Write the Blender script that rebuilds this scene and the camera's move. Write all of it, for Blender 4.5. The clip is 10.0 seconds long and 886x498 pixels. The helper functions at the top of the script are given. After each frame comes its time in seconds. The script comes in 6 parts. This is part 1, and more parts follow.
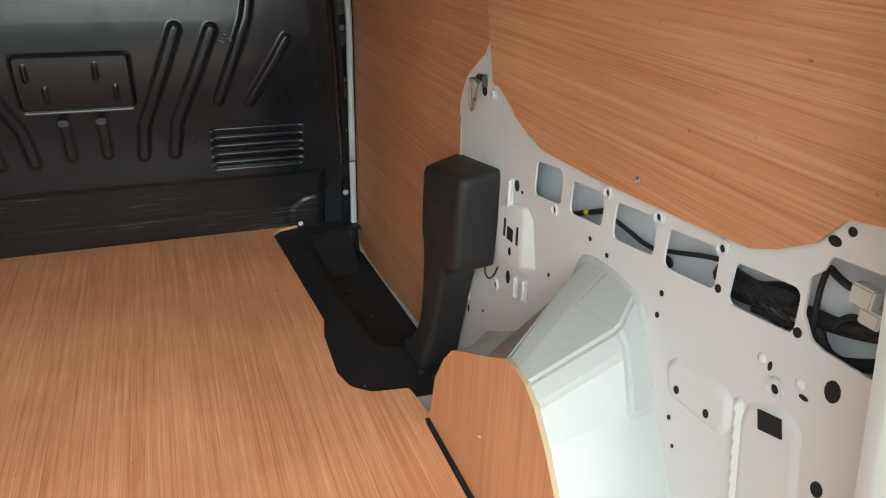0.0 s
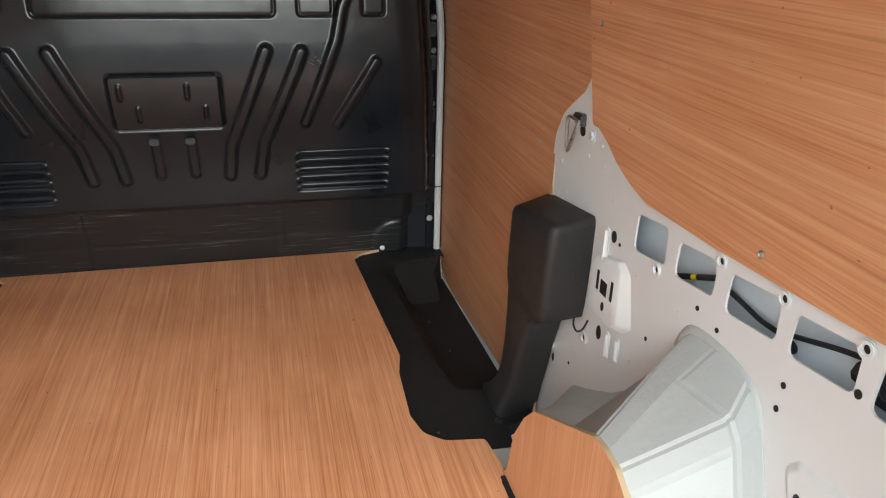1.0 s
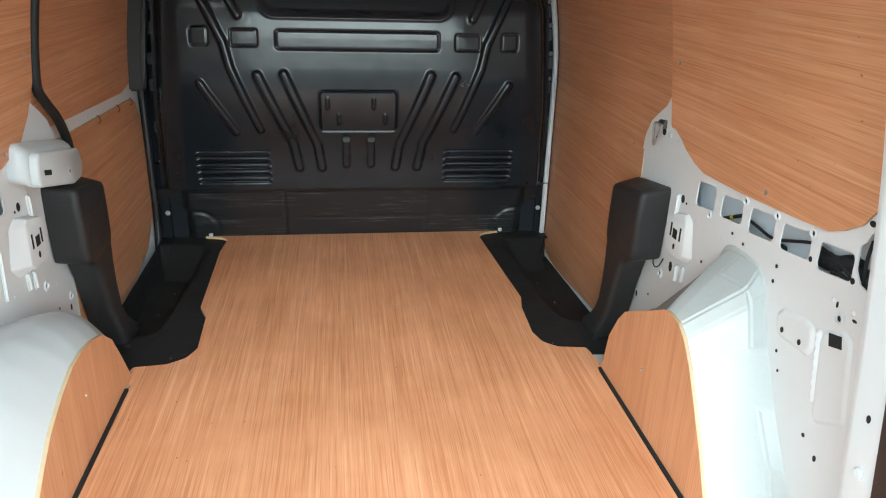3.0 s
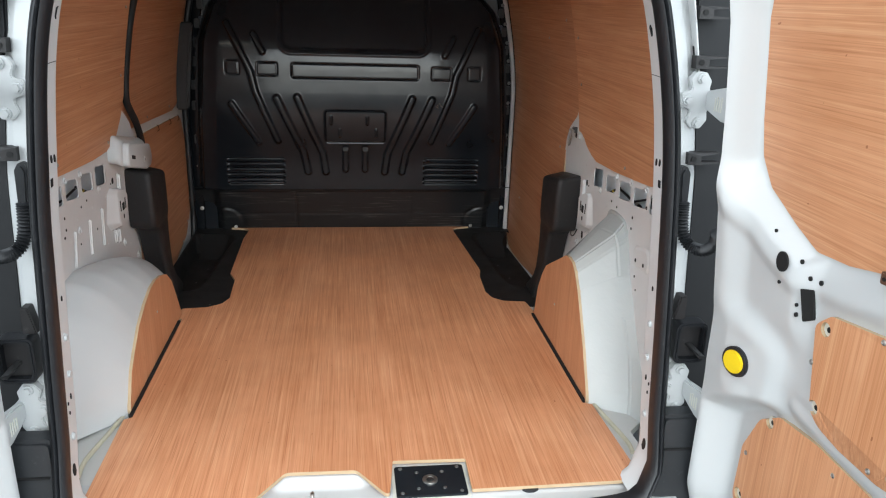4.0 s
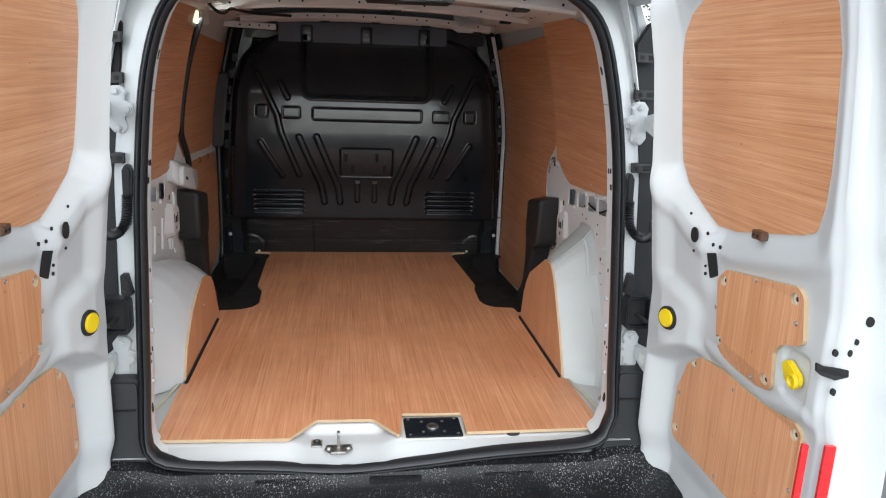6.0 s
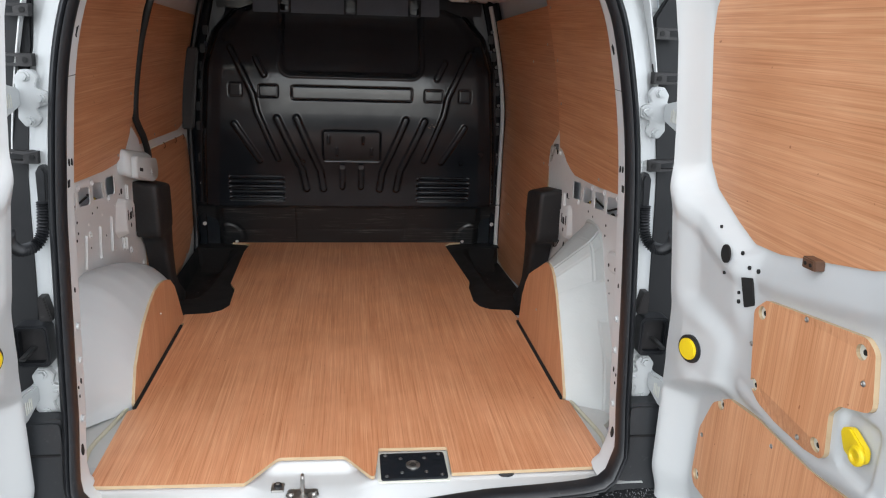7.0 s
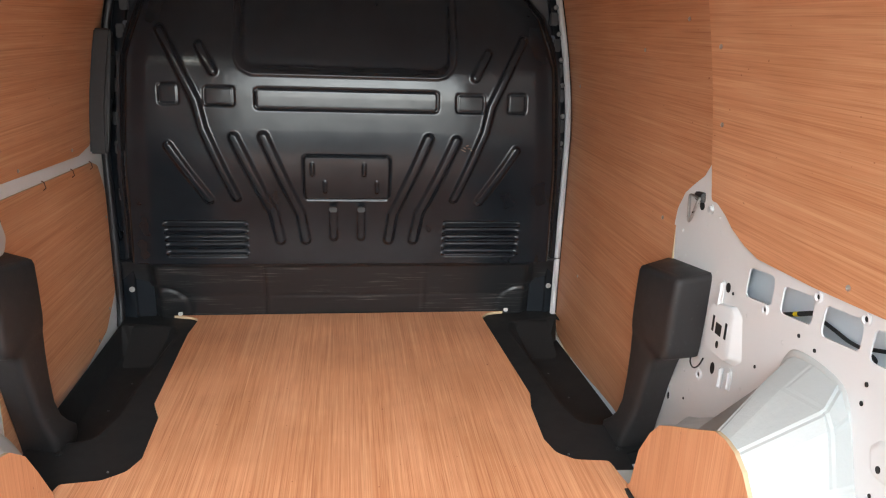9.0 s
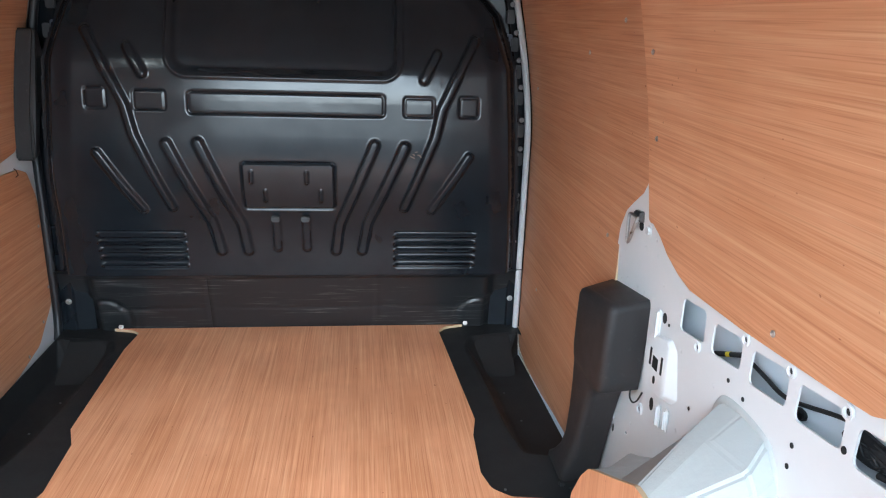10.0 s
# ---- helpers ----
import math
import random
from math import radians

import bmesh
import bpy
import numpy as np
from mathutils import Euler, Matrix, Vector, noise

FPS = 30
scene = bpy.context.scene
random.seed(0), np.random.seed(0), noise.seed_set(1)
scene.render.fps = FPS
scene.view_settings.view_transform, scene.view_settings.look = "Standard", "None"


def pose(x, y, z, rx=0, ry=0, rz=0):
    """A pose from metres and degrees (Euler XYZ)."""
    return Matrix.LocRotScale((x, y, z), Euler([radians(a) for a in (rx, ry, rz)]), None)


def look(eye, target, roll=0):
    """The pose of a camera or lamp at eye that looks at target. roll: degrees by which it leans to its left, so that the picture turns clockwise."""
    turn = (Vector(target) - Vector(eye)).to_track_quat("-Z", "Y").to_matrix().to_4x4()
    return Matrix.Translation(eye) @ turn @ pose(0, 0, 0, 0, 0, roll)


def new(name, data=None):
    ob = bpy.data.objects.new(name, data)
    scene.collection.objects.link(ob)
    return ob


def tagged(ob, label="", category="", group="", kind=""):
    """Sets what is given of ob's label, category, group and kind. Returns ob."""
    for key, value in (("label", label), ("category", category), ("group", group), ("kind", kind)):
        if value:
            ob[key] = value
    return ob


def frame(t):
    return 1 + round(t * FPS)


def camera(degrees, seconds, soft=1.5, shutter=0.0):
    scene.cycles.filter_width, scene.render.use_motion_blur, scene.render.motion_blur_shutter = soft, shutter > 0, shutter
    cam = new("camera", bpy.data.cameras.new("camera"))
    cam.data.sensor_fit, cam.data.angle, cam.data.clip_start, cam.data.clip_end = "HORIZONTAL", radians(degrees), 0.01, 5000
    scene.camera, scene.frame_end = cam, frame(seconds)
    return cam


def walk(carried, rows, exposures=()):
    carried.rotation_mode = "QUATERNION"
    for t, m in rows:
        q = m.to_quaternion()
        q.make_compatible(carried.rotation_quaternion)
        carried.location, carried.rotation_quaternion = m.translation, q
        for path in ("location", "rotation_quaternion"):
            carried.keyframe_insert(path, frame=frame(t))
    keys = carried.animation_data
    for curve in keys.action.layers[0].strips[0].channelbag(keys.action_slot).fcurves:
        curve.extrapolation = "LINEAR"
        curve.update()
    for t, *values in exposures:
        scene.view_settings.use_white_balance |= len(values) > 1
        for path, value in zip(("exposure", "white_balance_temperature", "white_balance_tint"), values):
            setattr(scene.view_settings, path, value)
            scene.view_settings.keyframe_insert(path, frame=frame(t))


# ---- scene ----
# ---- camera ----
cam = camera(62.2, 10.0, soft=1.15)
PATH = [
    (0, (0.208, -0.072, 0.911), (0.864, 1.626, 0.081), 1.6),
    (0.5, (0.239, 0.017, 0.931), (0.846, 1.733, 0.103), 1.7),
    (1, (0.236, 0.031, 0.934), (0.68, 1.803, 0.121), 1.5),
    (1.5, (0.116, -0.015, 0.979), (0.431, 1.784, 0.165), 1.9),
    (2, (0.058, -0.133, 1.004), (0.284, 1.687, 0.207), 1.5),
    (2.5, (-0.059, -0.276, 1.006), (0.207, 1.55, 0.235), 1.9),
    (2.7, (-0.06, -0.401, 1.015), (0.206, 1.428, 0.252), 1.8),
    (3.8, (-0.071, -1.158, 1.036), (0.2, 0.708, 0.367), 2.2),
    (4, (-0.038, -1.306, 1.053), (0.219, 0.57, 0.409), 2.0),
    (4.5, (-0.016, -1.609, 1.085), (0.235, 0.291, 0.514), 2.0),
    (5, (-0.075, -1.789, 1.098), (0.184, 0.13, 0.596), 2.2),
    (5.5, (-0.1, -1.825, 1.049), (0.159, 0.099, 0.57), 2.2),
    (5.7, (-0.105, -1.815, 1.009), (0.156, 0.11, 0.53), 2.2),
    (6.8, (-0.054, -1.573, 1.024), (0.21, 0.329, 0.463), 2.1),
    (7, (-0.008, -1.468, 1.033), (0.243, 0.433, 0.464), 2.1),
    (7.5, (0.031, -1.142, 1.004), (0.279, 0.761, 0.443), 2.1),
    (8, (0.017, -0.799, 0.988), (0.268, 1.101, 0.417), 2.1),
    (8.5, (0.024, -0.5, 0.974), (0.266, 1.398, 0.391), 1.9),
    (9, (0.005, -0.298, 0.971), (0.259, 1.598, 0.387), 2.1),
    (9.5, (0.137, -0.226, 0.984), (0.361, 1.672, 0.396), 1.9),
    (10, (0.209, -0.177, 0.996), (0.431, 1.717, 0.391), 2.0),
]
EXPOSURES = [(0, 2.03, 6350, -2), (0.5, 1.87, 6400, 2), (1.0, 2.2, 6400, 2), (2.0, 2.8, 5850, -6), (2.7, 2.6, 5750, -8), (3.8, 1.65, 6250, 3), (4.5, 1.33, 6250, 5), (5.7, 1.3, 6300, 6),
             (7.0, 1.28, 6350, 8), (8.0, 1.58, 6450, 8), (8.5, 2.3, 6300, 4), (9.0, 2.6, 6300, 5), (9.5, 2.7, 6150, 1), (10, 2.75, 5400, 0)]
walk(cam, [(t, look(eye, target, roll)) for t, eye, target, roll in PATH], EXPOSURES)

# ---- sky and sun ----
world = bpy.data.worlds.new("sky")
scene.world = world
world.use_nodes = True
wn, wl = world.node_tree.nodes, world.node_tree.links
wn.clear()
sky = wn.new("ShaderNodeTexSky")
sky.sky_type, sky.sun_disc = "NISHITA", False
SUN_EL, SUN_AZ = radians(36), radians(183)
sky.sun_elevation, sky.sun_rotation = SUN_EL, SUN_AZ
sky.air_density, sky.dust_density, sky.ozone_density = 1.0, 1.5, 5.0
soft_sky = wn.new("ShaderNodeHueSaturation")
soft_sky.inputs["Saturation"].default_value = 0.25
back = wn.new("ShaderNodeBackground")
back.inputs["Strength"].default_value = 0.15
wout = wn.new("ShaderNodeOutputWorld")
wl.new(sky.outputs[0], soft_sky.inputs["Color"])
wl.new(soft_sky.outputs[0], back.inputs[0])
wl.new(back.outputs[0], wout.inputs[0])
sun = new("sun", bpy.data.lights.new("sun", "SUN"))
sun.data.energy, sun.data.angle, sun.data.color = 1.5, radians(155), (0.96, 0.985, 1.0)
# the sun stands behind the camera
sun.matrix_world = look((math.sin(SUN_AZ) * math.cos(SUN_EL), math.cos(SUN_AZ) * math.cos(SUN_EL), math.sin(SUN_EL)), (0, 0, 0))

# ---- materials ----
def material(name):
    m = bpy.data.materials.new(name)
    m.use_nodes = True
    nt = m.node_tree
    return m, nt, nt.nodes["Principled BSDF"]


def node(nt, kind, **sets):
    n = nt.nodes.new(kind)
    for key, value in sets.items():
        n.inputs[key.replace("_", " ")].default_value = value
    return n


def coords(nt, scale=(1, 1, 1), turn=(0, 0, 0)):
    c = nt.nodes.new("ShaderNodeTexCoord")
    mp = node(nt, "ShaderNodeMapping", Scale=scale, Rotation=turn)
    nt.links.new(c.outputs["Object"], mp.inputs["Vector"])
    return mp.outputs[0]


def noise_tex(nt, vec, scale, detail=4.0, rough=0.6):
    n = node(nt, "ShaderNodeTexNoise", Scale=scale, Detail=detail, Roughness=rough)
    nt.links.new(vec, n.inputs["Vector"])
    return n.outputs["Fac"]


def ramp(nt, fac, stops):
    r = nt.nodes.new("ShaderNodeValToRGB")
    while len(r.color_ramp.elements) < len(stops):
        r.color_ramp.elements.new(0.5)
    for e, (at, col) in zip(r.color_ramp.elements, stops):
        e.position, e.color = at, (*col, 1)
    nt.links.new(fac, r.inputs[0])
    return r.outputs[0]


def mix(nt, fac, a, b, kind="MIX"):
    n = nt.nodes.new("ShaderNodeMix")
    n.data_type, n.blend_type = "RGBA", kind
    for sock, v in ((n.inputs[0], fac), (n.inputs[6], a), (n.inputs[7], b)):
        if hasattr(v, "is_linked"):
            nt.links.new(v, sock)
        else:
            sock.default_value = v if not isinstance(v, tuple) else (*v, 1)
    return n.outputs[2]


def bump(nt, bsdf, height, strength, dist=0.002):
    b = node(nt, "ShaderNodeBump", Strength=strength, Distance=dist)
    nt.links.new(height, b.inputs["Height"])
    nt.links.new(b.outputs[0], bsdf.inputs["Normal"])


def plywood(name, grain, tint=(1, 1, 1), turn=(0, 0, 0), bold=0.65, smudge=0.90):
    """Varnished reddish plywood, with grain along one axis (0 x, 1 y, 2 z)."""
    m, nt, b = material(name)

    def along(across, length):
        k = [across] * 3
        k[grain] = length
        return coords(nt, k, turn)
    hair = noise_tex(nt, along(430.0, 5.0), 1.0, 2.0, 0.55)
    fine = noise_tex(nt, along(150.0, 2.4), 1.0, 3.0, 0.6)
    wide = noise_tex(nt, along(14.0, 1.1), 1.0, 3.0, 0.55)
    cloud = noise_tex(nt, coords(nt, (2.4, 2.4, 2.4)), 1.0, 4.0, 0.6)
    t = lambda c: tuple(a * k for a, k in zip(c, tint))
    soft = lambda c: tuple(1 - (1 - a) * bold for a in c)
    col = ramp(nt, wide, [(0.30, t((0.565, 0.257, 0.124))), (0.52, t((0.615, 0.293, 0.149))), (0.72, t((0.66, 0.324, 0.172)))])
    col = mix(nt, 1.0, col, ramp(nt, fine, [(0.36, soft((0.80, 0.71, 0.64))), (0.47, (1, 1, 1))]), "MULTIPLY")
    col = mix(nt, 1.0, col, ramp(nt, hair, [(0.34, soft((0.72, 0.62, 0.55))), (0.44, (1, 1, 1))]), "MULTIPLY")
    col = mix(nt, ramp(nt, hair, [(0.58, (0, 0, 0)), (0.70, (0.75 * bold,) * 3)]), col, t((0.75, 0.45, 0.26)))
    col = mix(nt, ramp(nt, fine, [(0.555, (0, 0, 0)), (0.64, (0.8 * bold,) * 3)]), col, t((0.73, 0.42, 0.235)))
    line = noise_tex(nt, along(240.0, 1.3), 1.0, 1.0, 0.5)
    col = mix(nt, ramp(nt, line, [(0.625, (0, 0, 0)), (0.68, (0.5 * bold,) * 3)]), col, t((0.78, 0.49, 0.29)))
    col = mix(nt, 1.0, col, ramp(nt, line, [(0.32, soft((0.80, 0.72, 0.66))), (0.38, (1, 1, 1))]), "MULTIPLY")
    col = mix(nt, 1.0, col, ramp(nt, cloud, [(0.36, (smudge, smudge * 0.96, smudge * 0.92)), (0.58, (1, 1, 1))]), "MULTIPLY")
    speck = ramp(nt, noise_tex(nt, along(95.0, 60.0), 1.0, 1.0, 0.4), [(0.785, (1, 1, 1)), (0.81, (0.5, 0.36, 0.27))])
    col = mix(nt, 0.8, col, speck, "MULTIPLY")
    nt.links.new(col, b.inputs["Base Color"])
    nt.links.new(ramp(nt, cloud, [(0.3, (0.36,) * 3), (0.7, (0.5,) * 3)]), b.inputs["Roughness"])
    b.inputs["Specular IOR Level"].default_value = 0.35
    bump(nt, b, hair, 0.2, 0.0005)
    return m


def paint(name, base, rough=0.35, coat=0.3, mottle=0.06, dirt=(0.62, 0.56, 0.42), dirty=0.3, orange=0.08, vary=(0.8, 1.4)):
    """Painted sheet metal with faint mottling, light dust and a slight orange peel."""
    m, nt, b = material(name)
    n1 = noise_tex(nt, coords(nt), 3.0, 4.0)
    n2 = noise_tex(nt, coords(nt), 14.0, 6.0, 0.7)
    lo = tuple(c * (1 - mottle) for c in base)
    col = ramp(nt, n1, [(0.35, lo), (0.65, base)])
    spot = ramp(nt, n2, [(0.66, (0, 0, 0)), (0.82, (dirty,) * 3)])
    col = mix(nt, spot, col, dirt)
    nt.links.new(col, b.inputs["Base Color"])
    nt.links.new(ramp(nt, n2, [(0.3, (rough * vary[0],) * 3), (0.75, (min(1, rough * vary[1]),) * 3)]), b.inputs["Roughness"])
    b.inputs["Coat Weight"].default_value, b.inputs["Coat Roughness"].default_value = coat, 0.12
    bump(nt, b, noise_tex(nt, coords(nt), 180.0, 2.0), orange, 0.0006)
    return m


def plastic(name, base, rough=0.5, grain=900.0, relief=0.25, wear=(0.2, 0.2, 0.2), worn=0.25):
    """Moulded plastic or rubber with a fine texture and dusty rubs."""
    m, nt, b = material(name)
    n1 = noise_tex(nt, coords(nt), 9.0, 5.0, 0.65)
    n2 = noise_tex(nt, coords(nt), 90.0, 4.0, 0.7)
    rub = ramp(nt, n2, [(0.60, (0, 0, 0)), (0.85, (worn,) * 3)])
    col = mix(nt, rub, ramp(nt, n1, [(0.3, tuple(c * 0.8 for c in base)), (0.7, base)]), wear)
    nt.links.new(col, b.inputs["Base Color"])
    nt.links.new(ramp(nt, n1, [(0.3, (rough * 0.85,) * 3), (0.7, (min(1, rough * 1.15),) * 3)]), b.inputs["Roughness"])
    bump(nt, b, noise_tex(nt, coords(nt), grain, 2.0), relief, 0.0005)
    return m


def metal(name, base, rough=0.3):
    m, nt, b = material(name)
    n = noise_tex(nt, coords(nt), 120.0, 4.0)
    nt.links.new(ramp(nt, n, [(0.3, tuple(c * 0.7 for c in base)), (0.7, base)]), b.inputs["Base Color"])
    nt.links.new(ramp(nt, n, [(0.3, (rough * 0.7,) * 3), (0.7, (rough * 1.4,) * 3)]), b.inputs["Roughness"])
    b.inputs["Metallic"].default_value = 1.0
    return m


PLY_FLOOR = plywood("plywood_floor", 1, (1.02, 0.975, 0.97), (0, 0, 0), 0.62, 0.84)
PLY_WALL = plywood("plywood_wall", 1, (0.97, 0.985, 1.0), (radians(6), 0, 0), 0.48)
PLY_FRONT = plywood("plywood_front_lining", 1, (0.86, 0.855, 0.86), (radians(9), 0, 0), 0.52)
PLY_DOOR = plywood("plywood_door", 1, (1.06, 1.10, 1.12), (0, 0, 0), 0.45)
PLY_UP = plywood("plywood_upright", 2, (1.04, 1.07, 1.08), (0, 0, 0), 0.45)
PLY_BOARD = plywood("plywood_board", 2, (1.0, 1.02, 1.04), (0, 0, 0), 0.4)
PLY_EDGE = plastic("plywood_edge", (0.52, 0.385, 0.235), 0.7, 300, 0.4, (0.4, 0.22, 0.1), 0.6)
# van white, its tone held down where daylight falls strongly
WHITE = paint("white_paint", (0.525, 0.54, 0.543), 0.40, 0.2, 0.03, (0.55, 0.53, 0.47), 0.12, 0.03)
# same van white, lightened to offset the weaker light in the load space
LIGHTENED_WHITE = paint("lightened_inner_white", (0.66, 0.665, 0.665), 0.5, 0.1, 0.03, (0.5, 0.49, 0.45), 0.12, 0.03)
# greenish mottled white of the right arch, darkened to tame the light on it
DIMMED_ARCH_WHITE = paint("dimmed_arch_paint", (0.455, 0.475, 0.465), 0.45, 0.15, 0.08, (0.50, 0.47, 0.36), 0.35, 0.05)
nt = DIMMED_ARCH_WHITE.node_tree
bump(nt, nt.nodes["Principled BSDF"], noise_tex(nt, coords(nt), 16.0, 5.0, 0.6), 0.35, 0.006)
FLOOR_WHITE = paint("white_floor_paint", (0.58, 0.59, 0.57), 0.35, 0.3, 0.08, (0.42, 0.36, 0.2), 0.7)
CREAM = paint("cream_paint", (0.66, 0.66, 0.59), 0.35, 0.3, 0.1, (0.5, 0.44, 0.26), 0.6)
BLACK_STEEL, nt, b = material("black_steel")
n1, n2 = noise_tex(nt, coords(nt), 5.0, 3.0), noise_tex(nt, coords(nt, (3, 3, 6)), 1.6, 5.0, 0.65)
nt.links.new(ramp(nt, n1, [(0.35, (0.0095, 0.0115, 0.0148)), (0.65, (0.013, 0.016, 0.0198))]), b.inputs["Base Color"])
nt.links.new(ramp(nt, n2, [(0.35, (0.12,) * 3), (0.66, (0.24,) * 3)]), b.inputs["Roughness"])
b.inputs["Specular IOR Level"].default_value = 0.42
bump(nt, b, noise_tex(nt, coords(nt, (1, 1, 0.7)), 7.0, 3.0, 0.55), 0.10, 0.012)
KICK = paint("scuffed_black_steel", (0.012, 0.013, 0.0145), 0.34, 0.1, 0.2, (0.06, 0.055, 0.05), 0.5, 0.06)
nt = KICK.node_tree
bs = nt.nodes["Principled BSDF"]
old = bs.inputs["Base Color"].links[0].from_socket
rub_lines = ramp(nt, noise_tex(nt, coords(nt, (5, 5, 160)), 1.0, 4.0, 0.7), [(0.54, (0, 0, 0)), (0.66, (0.9, 0.9, 0.9))])
rub_where = ramp(nt, noise_tex(nt, coords(nt, (3, 3, 9)), 1.0, 3.0, 0.6), [(0.44, (0, 0, 0)), (0.58, (1, 1, 1))])
nt.links.new(mix(nt, mix(nt, 1.0, rub_lines, rub_where, "MULTIPLY"), old, (0.12, 0.115, 0.11)), bs.inputs["Base Color"])
SKIN = paint("inner_skin_paint", (0.74, 0.78, 0.82), 0.4, 0.2)
BLACK_PLASTIC = plastic("black_plastic", (0.026, 0.0245, 0.025), 0.5)
MAT_BLACK = plastic("black_tray_plastic", (0.0145, 0.015, 0.0158), 0.58, 900, 0.3, (0.05, 0.05, 0.05), 0.3)
LAMP_BLACK = plastic("black_lamp_housing", (0.0065, 0.007, 0.0085), 0.55, 900, 0.3, (0.03, 0.03, 0.03), 0.2)
for m in (BLACK_PLASTIC, MAT_BLACK, LAMP_BLACK):
    m.node_tree.nodes["Principled BSDF"].inputs["Specular IOR Level"].default_value = 0.32
GREY_PLASTIC = plastic("charcoal_plastic", (0.022, 0.024, 0.027), 0.5)
BUMPER = plastic("bumper_plastic", (0.006, 0.0065, 0.008), 0.5, 700, 0.35, (0.05, 0.05, 0.052), 0.5)
nt = BUMPER.node_tree
bs = nt.nodes["Principled BSDF"]
old = bs.inputs["Base Color"].links[0].from_socket
drops = ramp(nt, noise_tex(nt, coords(nt, (300, 120, 300)), 1.0, 2.0, 0.6), [(0.585, (0, 0, 0)), (0.66, (0.7, 0.7, 0.7))])
where = ramp(nt, noise_tex(nt, coords(nt, (7, 9, 5)), 1.0, 3.0, 0.6), [(0.40, (0.12, 0.12, 0.12)), (0.60, (1, 1, 1))])
nt.links.new(mix(nt, mix(nt, 1.0, drops, where, "MULTIPLY"), old, (0.42, 0.43, 0.44)), bs.inputs["Base Color"])
BUMPER.node_tree.nodes["Principled BSDF"].inputs["Specular IOR Level"].default_value = 0.28
RUBBER = plastic("black_rubber", (0.013, 0.014, 0.0165), 0.42, 500, 0.15)
STEEL = metal("zinc_steel", (0.55, 0.54, 0.52), 0.35)
ZINC = metal("dull_zinc", (0.14, 0.14, 0.145), 0.55)
DARK_STEEL = metal("dark_steel", (0.2, 0.2, 0.2), 0.4)
HOLE = plastic("dark_hole", (0.006, 0.006, 0.006), 0.8, 100, 0.1, (0.01, 0.01, 0.01), 0.1)
YELLOW = plastic("yellow_plastic", (0.80, 0.58, 0.01), 0.4, 400, 0.1, (0.6, 0.45, 0.05), 0.2)
RED_TAPE = paint("red_reflector", (0.62, 0.02, 0.025), 0.25, 0.5)
BROWN = plastic("brown_bracket", (0.12, 0.06, 0.035), 0.5)
SEALANT = plastic("cream_sealant", (0.58, 0.55, 0.42), 0.6, 200, 0.4, (0.4, 0.34, 0.2), 0.5)
CABLE = plastic("cable_tape", (0.014, 0.014, 0.015), 0.6, 400, 0.5)
RED_CAR = paint("red_car_paint", (0.55, 0.02, 0.03), 0.22, 1.0, 0.05, (0.4, 0.03, 0.03), 0.1, 0.02)

# ---- building helpers ----
from mathutils.geometry import delaunay_2d_cdt

def thing(name, label, category, group="", kind="", at=(0, 0, 0)):
    ob = new(name)
    ob.empty_display_size = 0.05
    ob.matrix_world = Matrix.Translation(at)
    return tagged(ob, label, category, group, kind)


def part(name, bm, mats, parent=None, label="", smooth=False, angle=40):
    """Links a bmesh, in world coordinates, as one mesh object, under a thing or a part."""
    me = bpy.data.meshes.new(name)
    bm.normal_update()
    if smooth:
        for f in bm.faces:
            f.smooth = True
        for e in bm.edges:
            if len(e.link_faces) == 2 and e.calc_face_angle(0) > radians(angle):
                e.smooth = False
    bm.to_mesh(me)
    bm.free()
    for m in mats if isinstance(mats, (list, tuple)) else [mats]:
        me.materials.append(m)
    ob = new(name, me)
    if parent is not None:
        ob.parent = parent
        base = parent
        off = Vector()
        while base is not None:
            off += base.location
            base = base.parent
        me.transform(Matrix.Translation(-off))
    return tagged(ob, label)


def rounded(pts, r, n=5):
    """The closed outline pts with each corner rounded; r: one radius or one for each corner."""
    out, k = [], len(pts)
    for i in range(k):
        rad = r[i] if isinstance(r, (list, tuple)) else r
        p0, p, p1 = (Vector(pts[(i + j) % k]).to_2d() for j in (-1, 0, 1))
        a, b = (p0 - p), (p1 - p)
        la, lb = a.length, b.length
        if rad <= 0 or la < 1e-6 or lb < 1e-6:
            out.append(p)
            continue
        a, b = a / la, b / lb
        half = a.angle(b, 0) / 2
        if half < 0.05 or half > 1.52:
            out.append(p)
            continue
        d = min(rad / math.tan(half), la * 0.45, lb * 0.45)
        s, e = p + a * d, p + b * d
        for j in range(n + 1):
            t = j / n
            out.append(s * (1 - t) ** 2 + p * 2 * t * (1 - t) + e * t * t)
    return out


def box2(u0, v0, u1, v1, r=0.0, n=4):
    q = [(u0, v0), (u1, v0), (u1, v1), (u0, v1)]
    return rounded(q, r, n) if r else [Vector(p) for p in q]


def disc2(u, v, r, n=14, ry=None):
    return [Vector((u + r * math.cos(i * math.tau / n), v + (ry or r) * math.sin(i * math.tau / n))) for i in range(n)]


